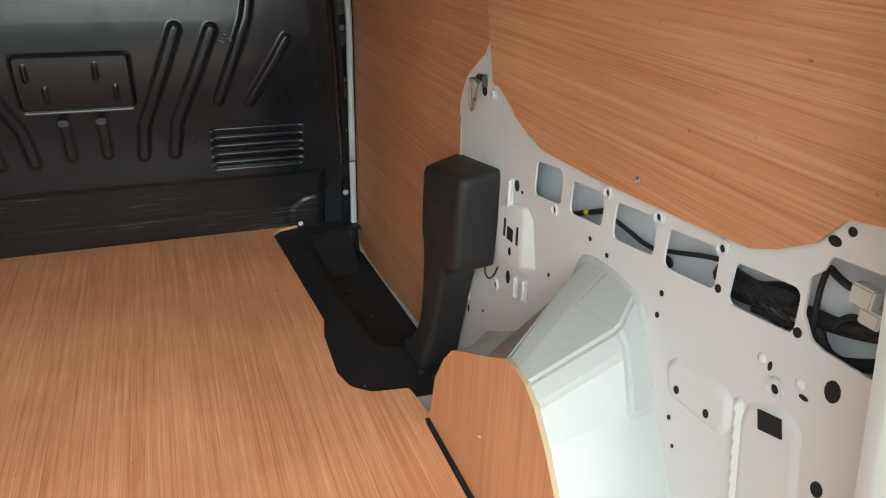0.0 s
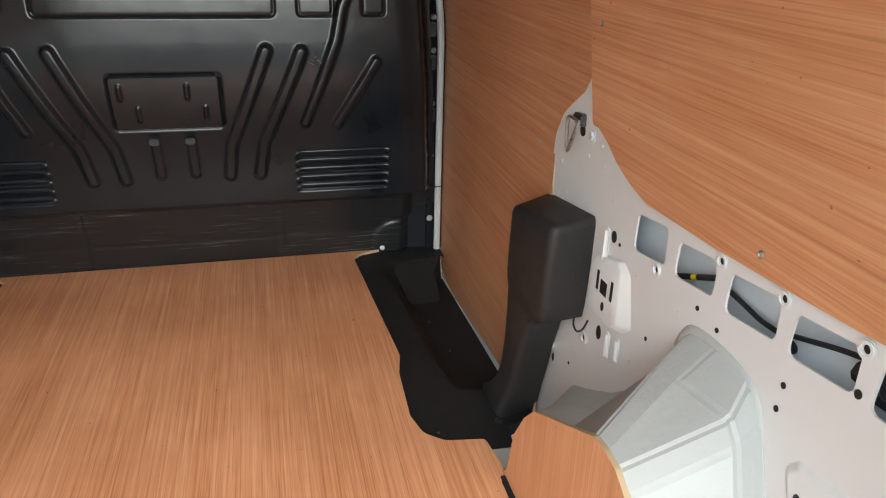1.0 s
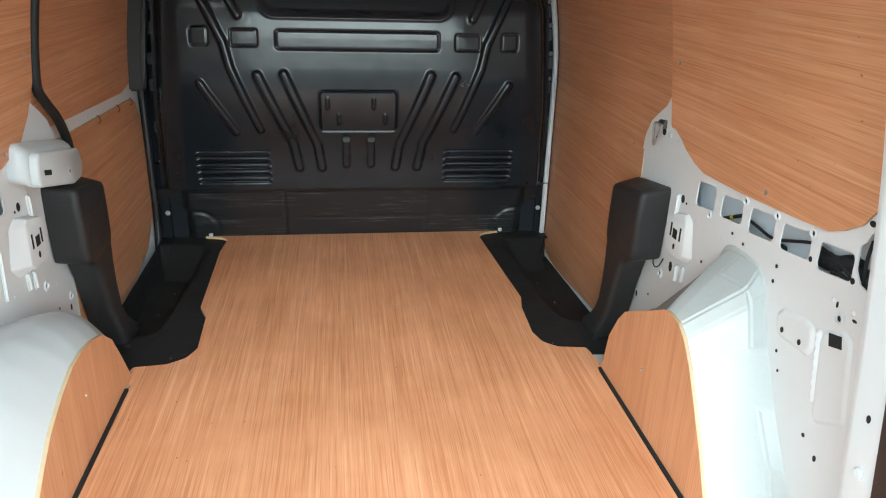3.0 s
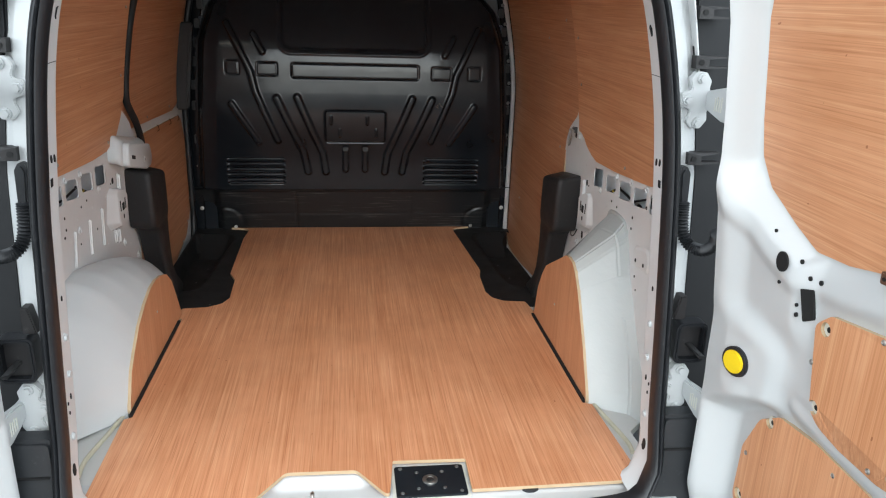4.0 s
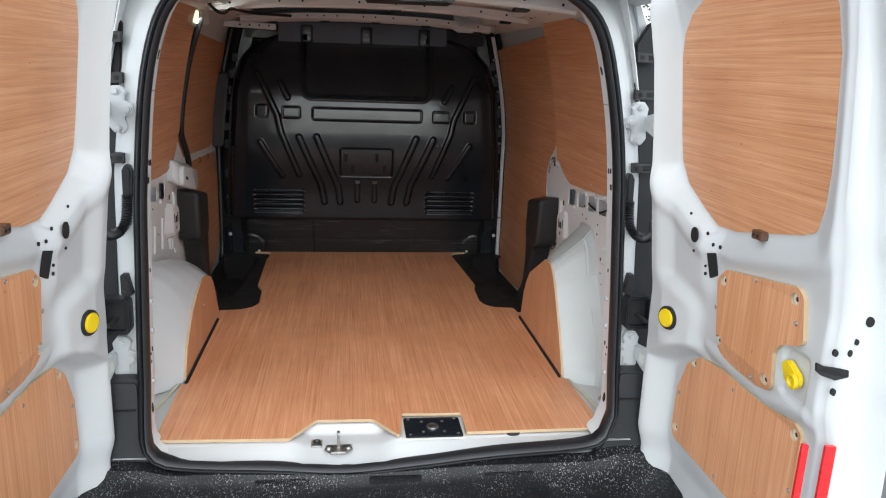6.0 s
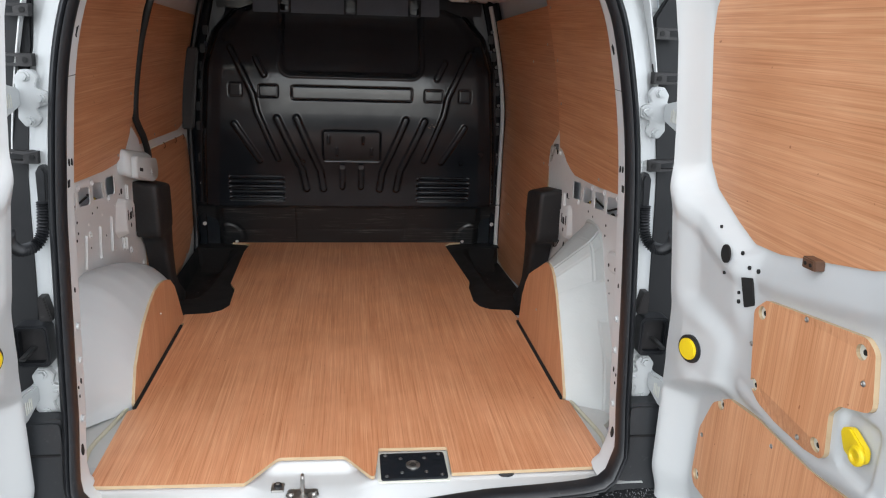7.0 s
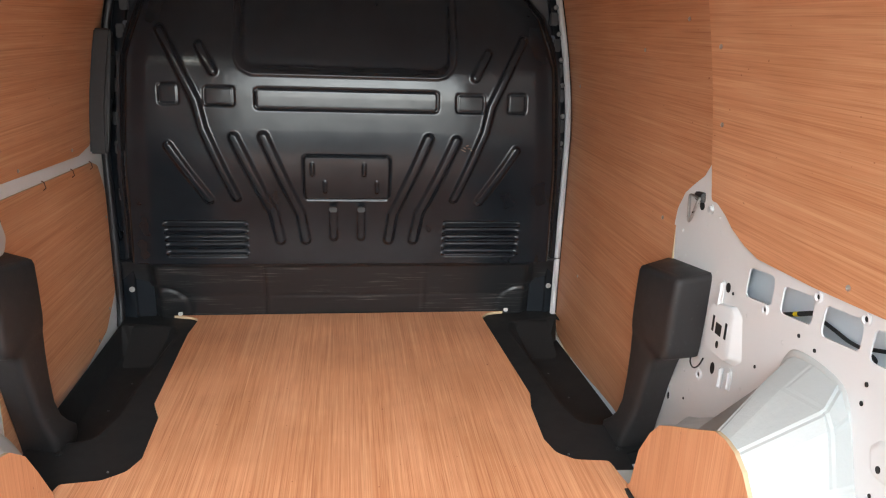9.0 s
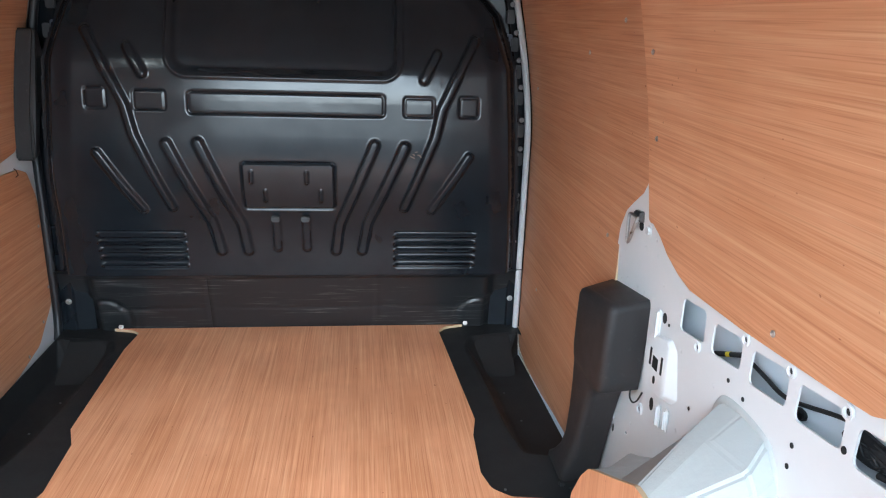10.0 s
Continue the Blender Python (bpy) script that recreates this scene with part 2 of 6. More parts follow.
def plate(outline, to3, thick, holes=(), cuts=(), bevel=0.0):
    """A sheet: outline and holes in the plane (u, v), placed by to3(u, v, w), from w = 0 (the face that is seen)
    to w = thick. Faces 0, rims 1 (material index). cuts: values of v at which it is divided, to be bent."""
    bm = bmesh.new()
    pts, eds = [], []
    for loop in (outline, *holes):
        k, n = len(pts), len(loop)
        pts += [Vector((p[0], p[1])) for p in loop]
        eds += [(k + i, k + (i + 1) % n) for i in range(n)]
    vo, _, fo, *_ = delaunay_2d_cdt(pts, eds, [], 0, 1e-6)
    vs = [bm.verts.new((p.x, p.y, 0)) for p in vo]
    for f in fo:
        c = sum((vo[i] for i in f), Vector((0, 0))) / len(f)
        if inside(c, outline) and not any(inside(c, h) for h in holes):
            bm.faces.new([vs[i] for i in f])
    for v in [v for v in bm.verts if not v.link_faces]:
        bm.verts.remove(v)
    for c in cuts:
        bmesh.ops.bisect_plane(bm, geom=bm.verts[:] + bm.edges[:] + bm.faces[:], dist=1e-5, plane_co=(0, c, 0), plane_no=(0, 1, 0))
    front = bm.faces[:]
    rim = [e for e in bm.edges if len(e.link_faces) == 1]
    copy = {v: bm.verts.new((v.co.x, v.co.y, 1)) for v in bm.verts[:]}
    for f in front:
        bm.faces.new([copy[v] for v in reversed(f.verts)])
    for e in rim:
        a, b = e.verts
        try:
            f = bm.faces.new((a, b, copy[b], copy[a]))
            f.material_index = 1
        except ValueError:
            pass
    for v in bm.verts:
        v.co = Vector(to3(v.co.x, v.co.y, v.co.z * thick))
    bmesh.ops.recalc_face_normals(bm, faces=bm.faces[:])
    if bevel:
        sharp = [e for e in bm.edges if len(e.link_faces) == 2 and e.calc_face_angle(0) > 0.6]
        bmesh.ops.bevel(bm, geom=sharp, offset=bevel, segments=2, affect="EDGES", clamp_overlap=True)
    return bm


def prism(outline, to3, w0, w1, bevel=0.0, seg=2):
    """A solid between w0 and w1 with the given outline, edges bevelled."""
    bm = bmesh.new()
    lo = [bm.verts.new(to3(p[0], p[1], w0)) for p in outline]
    hi = [bm.verts.new(to3(p[0], p[1], w1)) for p in outline]
    k = len(outline)
    bm.faces.new(lo)
    bm.faces.new(list(reversed(hi)))
    for i in range(k):
        bm.faces.new((lo[i], hi[i], hi[(i + 1) % k], lo[(i + 1) % k]))
    bmesh.ops.recalc_face_normals(bm, faces=bm.faces[:])
    if bevel:
        sharp = [e for e in bm.edges if e.calc_face_angle(0) > 0.6]
        bmesh.ops.bevel(bm, geom=sharp, offset=bevel, segments=seg, affect="EDGES", clamp_overlap=True)
    return bm


def block(x0, y0, z0, x1, y1, z1, bevel=0.003, seg=2):
    return prism([(x0, y0), (x1, y0), (x1, y1), (x0, y1)], lambda u, v, w: (u, v, w), z0, z1, bevel, seg)


def tube(pts, r, sides=8, smooth_n=0, cap=True, ribs=None):
    """A round bar along pts; smooth_n: points put between by a spline; ribs: (count, depth) for a corrugated hose."""
    P = [Vector(p) for p in pts]
    if smooth_n:
        Q = []
        for i in range(len(P) - 1):
            p0, p1, p2, p3 = P[max(i - 1, 0)], P[i], P[i + 1], P[min(i + 2, len(P) - 1)]
            for j in range(smooth_n):
                t = j / smooth_n
                Q.append(0.5 * (2 * p1 + (p2 - p0) * t + (2 * p0 - 5 * p1 + 4 * p2 - p3) * t * t + (3 * p1 - p0 - 3 * p2 + p3) * t ** 3))
        P = Q + [P[-1]]
    bm = bmesh.new()
    rings, side = [], None
    for i, p in enumerate(P):
        d = (P[min(i + 1, len(P) - 1)] - P[max(i - 1, 0)]).normalized()
        if side is None:
            side = d.orthogonal().normalized()
        side = (side - d * side.dot(d)).normalized()
        up = d.cross(side)
        rr = r if ribs is None else r + ribs * (1 if i % 2 else -1)
        rings.append([bm.verts.new(p + (side * math.cos(a) + up * math.sin(a)) * rr) for a in (j * math.tau / sides for j in range(sides))])
    for a, b in zip(rings, rings[1:]):
        for j in range(sides):
            bm.faces.new((a[j], a[(j + 1) % sides], b[(j + 1) % sides], b[j]))
    if cap:
        bm.faces.new(list(reversed(rings[0])))
        bm.faces.new(rings[-1])
    bmesh.ops.recalc_face_normals(bm, faces=bm.faces[:])
    return bm


def grid(u0, u1, nu, v0, v1, nv, to3, keep=None):
    """A sheet of nu by nv quads, placed by to3(u, v); keep(u, v) leaves quads out."""
    bm = bmesh.new()
    vs = [[bm.verts.new(to3(u0 + (u1 - u0) * i / nu, v0 + (v1 - v0) * j / nv)) for j in range(nv + 1)] for i in range(nu + 1)]
    for i in range(nu):
        for j in range(nv):
            if keep is None or keep(u0 + (u1 - u0) * (i + 0.5) / nu, v0 + (v1 - v0) * (j + 0.5) / nv):
                bm.faces.new((vs[i][j], vs[i + 1][j], vs[i + 1][j + 1], vs[i][j + 1]))
    for v in [v for v in bm.verts if not v.link_faces]:
        bm.verts.remove(v)
    return bm


def loft(rows, close=False):
    """Quads between rows of equally many points."""
    bm = bmesh.new()
    R = [[bm.verts.new(p) for p in row] for row in rows]
    for a, b in zip(R, R[1:]):
        k = len(a)
        for i in range(k if close else k - 1):
            bm.faces.new((a[i], a[(i + 1) % k], b[(i + 1) % k], b[i]))
    bmesh.ops.recalc_face_normals(bm, faces=bm.faces[:])
    return bm


def even(pts, n):
    """n + 1 points evenly along the line pts."""
    P = [Vector(p) for p in pts]
    L = [0]
    for a, b in zip(P, P[1:]):
        L.append(L[-1] + (b - a).length)
    out = []
    for i in range(n + 1):
        d = L[-1] * i / n
        k = max(j for j in range(len(L)) if L[j] <= d + 1e-9)
        k = min(k, len(P) - 2)
        out.append(P[k].lerp(P[k + 1], (d - L[k]) / max(1e-9, L[k + 1] - L[k])))
    return out


def step(a, b, x):
    t = min(1, max(0, (x - a) / (b - a)))
    return t * t * (3 - 2 * t)


def seg_dist(p, a, b):
    ax, ay, bx, by = a[0], a[1], b[0], b[1]
    dx, dy = bx - ax, by - ay
    t = max(0, min(1, ((p[0] - ax) * dx + (p[1] - ay) * dy) / (dx * dx + dy * dy + 1e-12)))
    return math.hypot(p[0] - ax - t * dx, p[1] - ay - t * dy)


def line_dist(p, pts):
    return min(seg_dist(p, a, b) for a, b in zip(pts, pts[1:]))


def inside(p, poly):
    c, n = False, len(poly)
    for i in range(n):
        a, b = poly[i], poly[i - 1]
        if (a[1] > p[1]) != (b[1] > p[1]) and p[0] < (b[0] - a[0]) * (p[1] - a[1]) / (b[1] - a[1]) + a[0]:
            c = not c
    return c


def signed(p, poly):
    d = min(seg_dist(p, poly[i], poly[i - 1]) for i in range(len(poly)))
    return -d if inside(p, poly) else d


def rbox(p, cx, cz, hx, hz, r):
    """Distance to a rounded rectangle, below zero within."""
    qx, qz = abs(p[0] - cx) - hx + r, abs(p[1] - cz) - hz + r
    return math.hypot(max(qx, 0), max(qz, 0)) + min(max(qx, qz), 0) - r


def screw(parent, at, normal, r=0.006, mat=None, name="screw"):
    """A domed cross-head screw with its cup washer."""
    bm = bmesh.new()
    prof = [(r, 0.0), (r, 0.001), (r * 0.75, 0.0022), (r * 0.4, 0.0026), (r * 0.3, 0.0016), (0.0001, 0.0014)]
    n = 10
    rings = [[bm.verts.new((a * math.cos(i * math.tau / n), a * math.sin(i * math.tau / n), h)) for i in range(n)] for a, h in prof]
    for a, b in zip(rings, rings[1:]):
        for i in range(n):
            bm.faces.new((a[i], a[(i + 1) % n], b[(i + 1) % n], b[i]))
    q = Vector(normal).normalized().to_track_quat("Z", "Y").to_matrix().to_4x4()
    bm.transform(Matrix.Translation(at) @ q)
    return part(name, bm, mat or STEEL, parent, smooth=True)


def hex_bolt(parent, at, normal, r=0.011, h=0.008, mat=None, name="bolt"):
    """A flanged hexagon bolt."""
    bm = bmesh.new()
    for rad, n, z0, z1 in ((r * 1.35, 16, 0, h * 0.3), (r, 6, h * 0.3, h)):
        lo = [bm.verts.new((rad * math.cos(i * math.tau / n), rad * math.sin(i * math.tau / n), z0)) for i in range(n)]
        hi = [bm.verts.new((rad * 0.93 * math.cos(i * math.tau / n), rad * 0.93 * math.sin(i * math.tau / n), z1)) for i in range(n)]
        bm.faces.new(hi)
        for i in range(n):
            bm.faces.new((lo[i], lo[(i + 1) % n], hi[(i + 1) % n], hi[i]))
    q = Vector(normal).normalized().to_track_quat("Z", "Y").to_matrix().to_4x4()
    bm.transform(Matrix.Translation(at) @ q)
    return part(name, bm, mat or WHITE, parent, smooth=True, angle=30)


def hole(parent, outline, to3, name="hole", mat=None):
    """A dark opening with a slight rim, 1 mm proud of the sheet that it is cut in."""
    return part(name, prism(outline, to3, -0.0012, 0.0005), mat or HOLE, parent)

# ---- the setting: ground, van floor, side walls, roof ----
GROUND = -0.60


def wx(z):
    """Half width of the load space at the height z above its floor."""
    return 0.744 - 0.24 * max(0.0, z - 0.62) ** 1.6


def flare(z):
    return 0.06 * min(0.32, max(0.0, 0.62 - z))


def side(s, off=0.0):
    """Places (y, z, w) on the side wall s, w outwards; its lower part flares out a little."""
    cy, cz, reach = (0.072, 0.911, 0.536) if s > 0 else (1.142, 1.0, 0.775)

    def place(u, v, w):
        f = flare(v)
        return s * (wx(v) + f + off + w), u + (u + cy) * f / reach, v + (v - cz) * f / reach
    return place


# ground
m, nt, b = material("tarmac")
n1, n2 = noise_tex(nt, coords(nt), 160.0, 5.0, 0.7), noise_tex(nt, coords(nt), 1.3, 4.0)
col = mix(nt, 0.8, ramp(nt, n1, [(0.35, (0.08, 0.08, 0.082)), (0.55, (0.15, 0.148, 0.146)), (0.75, (0.25, 0.246, 0.242))]),
          ramp(nt, n2, [(0.3, (0.7, 0.7, 0.72)), (0.7, (1, 1, 1))]), "MULTIPLY")
nt.links.new(col, b.inputs["Base Color"])
b.inputs["Roughness"].default_value = 0.75
bump(nt, b, n1, 0.6, 0.006)
TARMAC = m
LINE_WHITE = paint("road_line_paint", (0.62, 0.62, 0.6), 0.6, 0.0, 0.25, (0.1, 0.1, 0.1), 0.8, 0.3)
tagged(part("ground", grid(-400, 400, 40, -400, 400, 40, lambda u, v: (u, v, GROUND)), TARMAC), "worn grey tarmac of a car park", "ground", kind="structure")
for name, x0, y0, x1, y1 in (("parking_line", 2.45, 1.37, 8.0, 1.47), ("parking_line", 3.0, 3.35, 9.0, 3.45), ("parking_line", -9.0, 1.05, -2.2, 1.15)):
    tagged(part(name, block(x0, y0, GROUND - 0.02, x1, y1, GROUND + 0.004, 0.001), LINE_WHITE), "worn white parking bay line on tarmac", "road marking", "parking lines", "structure")

# ply outline of the load floor: front edge by the bulkhead, then clockwise
PLY_R = [(0.549, 2.100), (0.49, 2.084), (0.464, 2.05), (0.470, 1.97), (0.503, 1.487), (0.488, 1.415), (0.482, 1.255), (0.497, 1.195), (0.535, 1.163), (0.613, 1.152), (0.628, 1.035),
         (0.608, 1.03), (0.608, 0.43), (0.632, 0.42), (0.645, 0.112), (0.634, 0.081)]
PLY_BACK = [(0.238, 0.077), (0.24, 0.194), (0.064, 0.198), (0.05, 0.064), (-0.022, 0.168), (-0.186, 0.171), (-0.255, 0.068)]
PLY_L = [(-0.600, 0.079), (-0.612, 0.12), (-0.616, 0.43), (-0.596, 0.44), (-0.596, 1.06), (-0.628, 1.06), (-0.613, 1.146), (-0.53, 1.155), (-0.485, 1.185), (-0.465, 1.235), (-0.472, 1.42), (-0.499, 1.49),
         (-0.505, 1.94), (-0.494, 2.062), (-0.52, 2.084), (-0.58, 2.098)]
ply_outline = rounded(PLY_R + PLY_BACK + PLY_L, [0, .03, .02, .02, .015, .01, .03, .04, .03, .01, 0, 0, 0, 0, .02, .02] + [0.004, .006, .006, .01, .02, .02, .01] + [.02, .02, 0, 0, 0, 0, .01, .03, .04, .03, .01, .015, .02, .02, .03, 0], 4)
flat = lambda z: (lambda u, v, w: (u, v, z - w))
floor_ply = thing("plywood_floor", "reddish varnished plywood sheet lining the van floor", "floor lining", kind="structure")
part("sheet", plate(ply_outline, flat(0.0), 0.009), [PLY_FLOOR, PLY_EDGE], floor_ply)

# painted steel floor below it, with the rear sill
steel_floor = thing("floor", "cream-white painted steel floor of the van", "floor", kind="structure")
fl = [(0.70, 0.176), (0.70, 0.30), (0.76, 0.36), (0.76, 1.15), (0.52, 1.14), (0.44, 1.25), (0.44, 2.16), (-0.44, 2.16), (-0.44, 1.25), (-0.52, 1.14), (-0.76, 1.15), (-0.76, 0.36), (-0.70, 0.30), (-0.70, 0.176)]
part("floor_panel", plate([Vector(p) for p in fl], flat(-0.014), 0.02), [FLOOR_WHITE, CREAM], steel_floor)


def sill_pt(u, v):
    """From the floor down to the rear seal; dished in the middle, round the striker."""
    x, y = u, 0.178 - 0.166 * v
    zb = float(np.interp(x, [-0.66, -0.575, -0.50, -0.3, -0.1, 0.1, 0.3, 0.575, 0.66], [-0.018, -0.02, -0.026, -0.042, -0.058, -0.043, -0.023, -0.008, -0.006])) + 0.004
    dish = 1 - step(0.085, 0.16, abs(x + 0.105))
    z0 = -0.0135 - 0.022 * dish * step(0.02, 0.22, v)
    z = z0 + (zb - z0) * step(0.55 - 0.1 * dish, 1.0, v) - 0.003 * step(0.6, 0.64, v) * (1 - dish)
    return x, y, z


part("sill", grid(-0.70, 0.70, 120, 0.0, 1.0, 30, sill_pt), WHITE, steel_floor, "white painted rear sill with a dished middle", smooth=True)

# side walls: pressed steel panel with a row of openings
SLOT = [(0.915, 0.836), (0.803, 0.723), (0.690, 0.607), (0.579, 0.496), (0.467, 0.384)]
SLOT_Z = [(0.517, 0.565), (0.528, 0.569), (0.535, 0.578), (0.544, 0.586), (0.552, 0.593)]


def slots():
    return [rounded([(y1 - 0.007, z0 + 0.000), (y0 + 0.001, z0 - 0.013), (y0 - 0.001, z1 - 0.004), (y1 - 0.005, z1 + 0.007)], 0.011, 4) for (y0, y1), (z0, z1) in zip(SLOT, SLOT_Z)]


BIG_SLOT = rounded([(0.285, 0.557), (0.341, 0.555), (0.356, 0.558), (0.371, 0.578), (0.374, 0.616), (0.362, 0.627), (0.356, 0.644), (0.313, 0.649), (0.275, 0.652), (0.266, 0.60)], [.01, .01, .01, .01, .008, .008, .006, 0, .01, .01], 4)
WALL_OUT = [(0.22, -0.05), (1.215, -0.05), (1.236, 0.10), (1.246, 0.548), (1.240, 0.592), (1.214, 0.634), (1.180, 0.658), (1.128, 0.690), (1.090, 0.732), (1.07, 1.20), (0.22, 1.20)]
wall_r = thing("wall_right", "grey-white painted pressed steel side panel with openings", "van wall", kind="structure")
wall_l = thing("wall_left", "grey-white painted pressed steel side panel with openings", "van wall", kind="structure")
for s, wall in ((1, wall_r), (-1, wall_l)):
    part("panel", plate(rounded(WALL_OUT, [0, 0, .05, .05, .05, .03, .03, .03, 0, 0, 0], 4), side(s), 0.003, holes=slots() + [BIG_SLOT], cuts=(0.1, 0.2, 0.26, 0.3, 0.34, 0.38, 0.42, 0.46, 0.5, 0.54, 0.58, 0.62, 0.7, 0.78, 0.86, 0.94, 1.02, 1.1)), LIGHTENED_WHITE, wall, smooth=True, angle=25)
    # outer body skin behind the openings and the sliding door
    part("outer_skin", grid(0.275, 2.45, 12, -0.35, 1.25, 16, lambda u, v, s=s: (s * (wx(v) + 0.046), u, v)), SKIN, wall, "pale painted inner face of the outer body skin", smooth=True)

# roof with pressed cross ribs
def roof_pt(u, v):
    z = 1.262 - 0.075 * abs(u / 0.69) ** 3.0
    for c in (0.75, 1.05, 1.45, 1.75):
        z -= 0.008 * (1 - step(0.02, 0.035, abs(v - c)))
    return u, v, z


ceiling = thing("ceiling", "pinkish grey painted steel roof with cross ribs", "ceiling", kind="structure")
part("roof_panel", grid(-0.70, 0.70, 30, 0.12, 2.5, 110, roof_pt), LIGHTENED_WHITE, ceiling, smooth=True)
part("outer_roof", grid(-0.80, 0.80, 16, 0.08, 2.5, 8, lambda u, v: (u, v, 1.31 - 0.10 * abs(u / 0.8) ** 3)), WHITE, ceiling, smooth=True)
part("side_shell", grid(-0.80, 0.80, 8, -0.35, 1.31, 8, lambda u, v: (u, 2.5, v)), BLACK_STEEL, ceiling, "dark closing panel behind the bulkhead")

# ---- bulkhead: pressed black steel ----
def bulk_y(z):
    """Depth of the bulkhead's sheet at the height z, its bends rounded."""
    if z < 0.26:
        return bulk_line(z)
    return sum(bulk_line(z + d) for d in (-0.05, -0.035, -0.02, -0.007, 0.007, 0.02, 0.035, 0.05)) / 8


def bulk_line(z):
    pts = [(-0.12, 2.145), (0.0, 2.104), (0.185, 2.054), (0.205, 2.034), (0.35, 2.012), (0.5, 1.958), (0.60, 1.945), (0.80, 1.955), (0.88, 1.967), (1.0, 2.03), (1.08, 2.07), (1.12, 2.05), (1.2, 2.06)]
    for (a, ya), (b_, yb) in zip(pts, pts[1:]):
        if z <= b_:
            return ya + (yb - ya) * step(a, b_, z) if b_ - a < 0.05 else ya + (yb - ya) * (z - a) / (b_ - a)
    return pts[-1][1]


# raised beads: (points, half width, height)
BEADS = []
for s in (-1, 1):
    BEADS += [([(s * 0.335, 0.628), (s * 0.229, 0.385), (s * 0.213, 0.29)], 0.020, 0.011),
              ([(s * 0.248, 0.632), (s * 0.145, 0.380), (s * 0.133, 0.29)], 0.020, 0.011),
              ([(s * 0.525, 0.600), (s * 0.422, 0.43)], 0.018, 0.010),
              ([(s * 0.535, 0.93), (s * 0.500, 0.865), (s * 0.440, 0.735), (s * 0.423, 0.655), (s * 0.338, 0.438)], 0.017, 0.013),
              ([(s * 0.425, 0.89), (s * 0.388, 0.82)], 0.017, 0.010),
              ([(s * 0.044, 0.395), (s * 0.044, 0.30)], 0.017, 0.006)]
OUT_R = [(0.72, -0.1), (0.70, 0.3), (0.672, 0.6), (0.655, 0.85), (0.615, 1.0), (0.54, 1.09), (0.44, 1.13)]


def relief(x, z):
    p, h = (x, z), 0.0
    for pts, wdt, hi in BEADS:
        if abs(x - pts[0][0]) < 0.25 and z < pts[0][1] + 0.05:
            d = line_dist(p, pts)
            if d < wdt:
                h = max(h, hi * (1 - step(wdt * 0.35, wdt, d)))
    # outlined fields: a narrow groove round each
    for cx, cz, hx, hz, r, dep in ((0.003, 0.744, 0.272, 0.029, 0.010, -0.002), (0, 0.505, 0.133, 0.073, 0.012, 0.010),
                                   (-0.373, 0.748, 0.042, 0.026, 0.008, -0.0015), (0.376, 0.742, 0.042, 0.026, 0.008, -0.0015),
                                   (-0.515, 0.752, 0.027, 0.028, 0.008, -0.0015), (0.52, 0.744, 0.027, 0.028, 0.008, -0.0015)):
        d = rbox(p, cx, cz, hx, hz, r)
        if d < 0.02:
            h += dep * (1 - step(-0.007, 0.0, d)) - 0.0045 * (1 - step(0.0, 0.0055, abs(d)))
    # large pocket under the top
    d = rbox(p, 0.0, 1.006, 0.318, 0.185, 0.05)
    h -= 0.016 * (1 - step(-0.022, 0.0, d)) - 0.004 * (1 - step(0.0, 0.008, abs(d - 0.006)))
    # louvres
    for cx in (-0.443, 0.44):
        if abs(x - cx) < 0.14 and 0.225 < z < 0.36:
            e = (1 - step(0.115, 0.133, abs(x - cx)))
            k = (z - 0.228) / 0.0255
            h += e * (0.017 * math.exp(-(((k % 1.0) - 0.42) / 0.17) ** 2) - 0.004) * (1 if 0 <= k < 5 else 0)
    # small pressed pips in the plate
    for cx, cz in ((-0.105, 0.535), (-0.068, 0.478), (0.052, 0.535), (0.092, 0.478)):
        h += 0.005 * (1 - step(0.002, 0.007, line_dist(p, [(cx, cz - 0.016), (cx, cz + 0.016)])))
    return h


def bulk_pt(u, v):
    y = bulk_y(v) - relief(u, v)
    edge = np.interp(v, [q[1] for q in OUT_R], [q[0] for q in OUT_R])
    over = abs(u) - edge + 0.03
    y += 0.045 * step(0.0, 0.035, over) + 0.010 * step(-0.06, 0.0, over)
    return u, y, v


RAIL_GREY = plastic("rail_grey", (0.075, 0.09, 0.12), 0.45)
bulkhead = thing("bulkhead", "black painted pressed steel bulkhead with beads and louvres", "bulkhead", kind="structure", at=(0, 2.05, 0))
part("upper_panel", grid(-0.735, 0.735, 420, 0.203, 1.125, 270, bulk_pt, lambda u, v: abs(u) < float(np.interp(v, [q[1] for q in OUT_R], [q[0] for q in OUT_R])) + 0.012), BLACK_STEEL, bulkhead, smooth=True, angle=60)


def kick_pt(u, v):
    y = bulk_y(v) + 0.0012 * (1 - step(0.002, 0.006, abs(v - 0.075)))
    for c in (-0.275, 0.262):
        y += 0.004 * (1 - step(0.001, 0.005, abs(u - c)))
    y += 0.05 * step(0.61, 0.66, abs(u)) + 0.006 * (1 - step(0.004, 0.012, abs(math.hypot(abs(u) - 0.60, v - 0.03) - 0.075)))
    return u, y, v


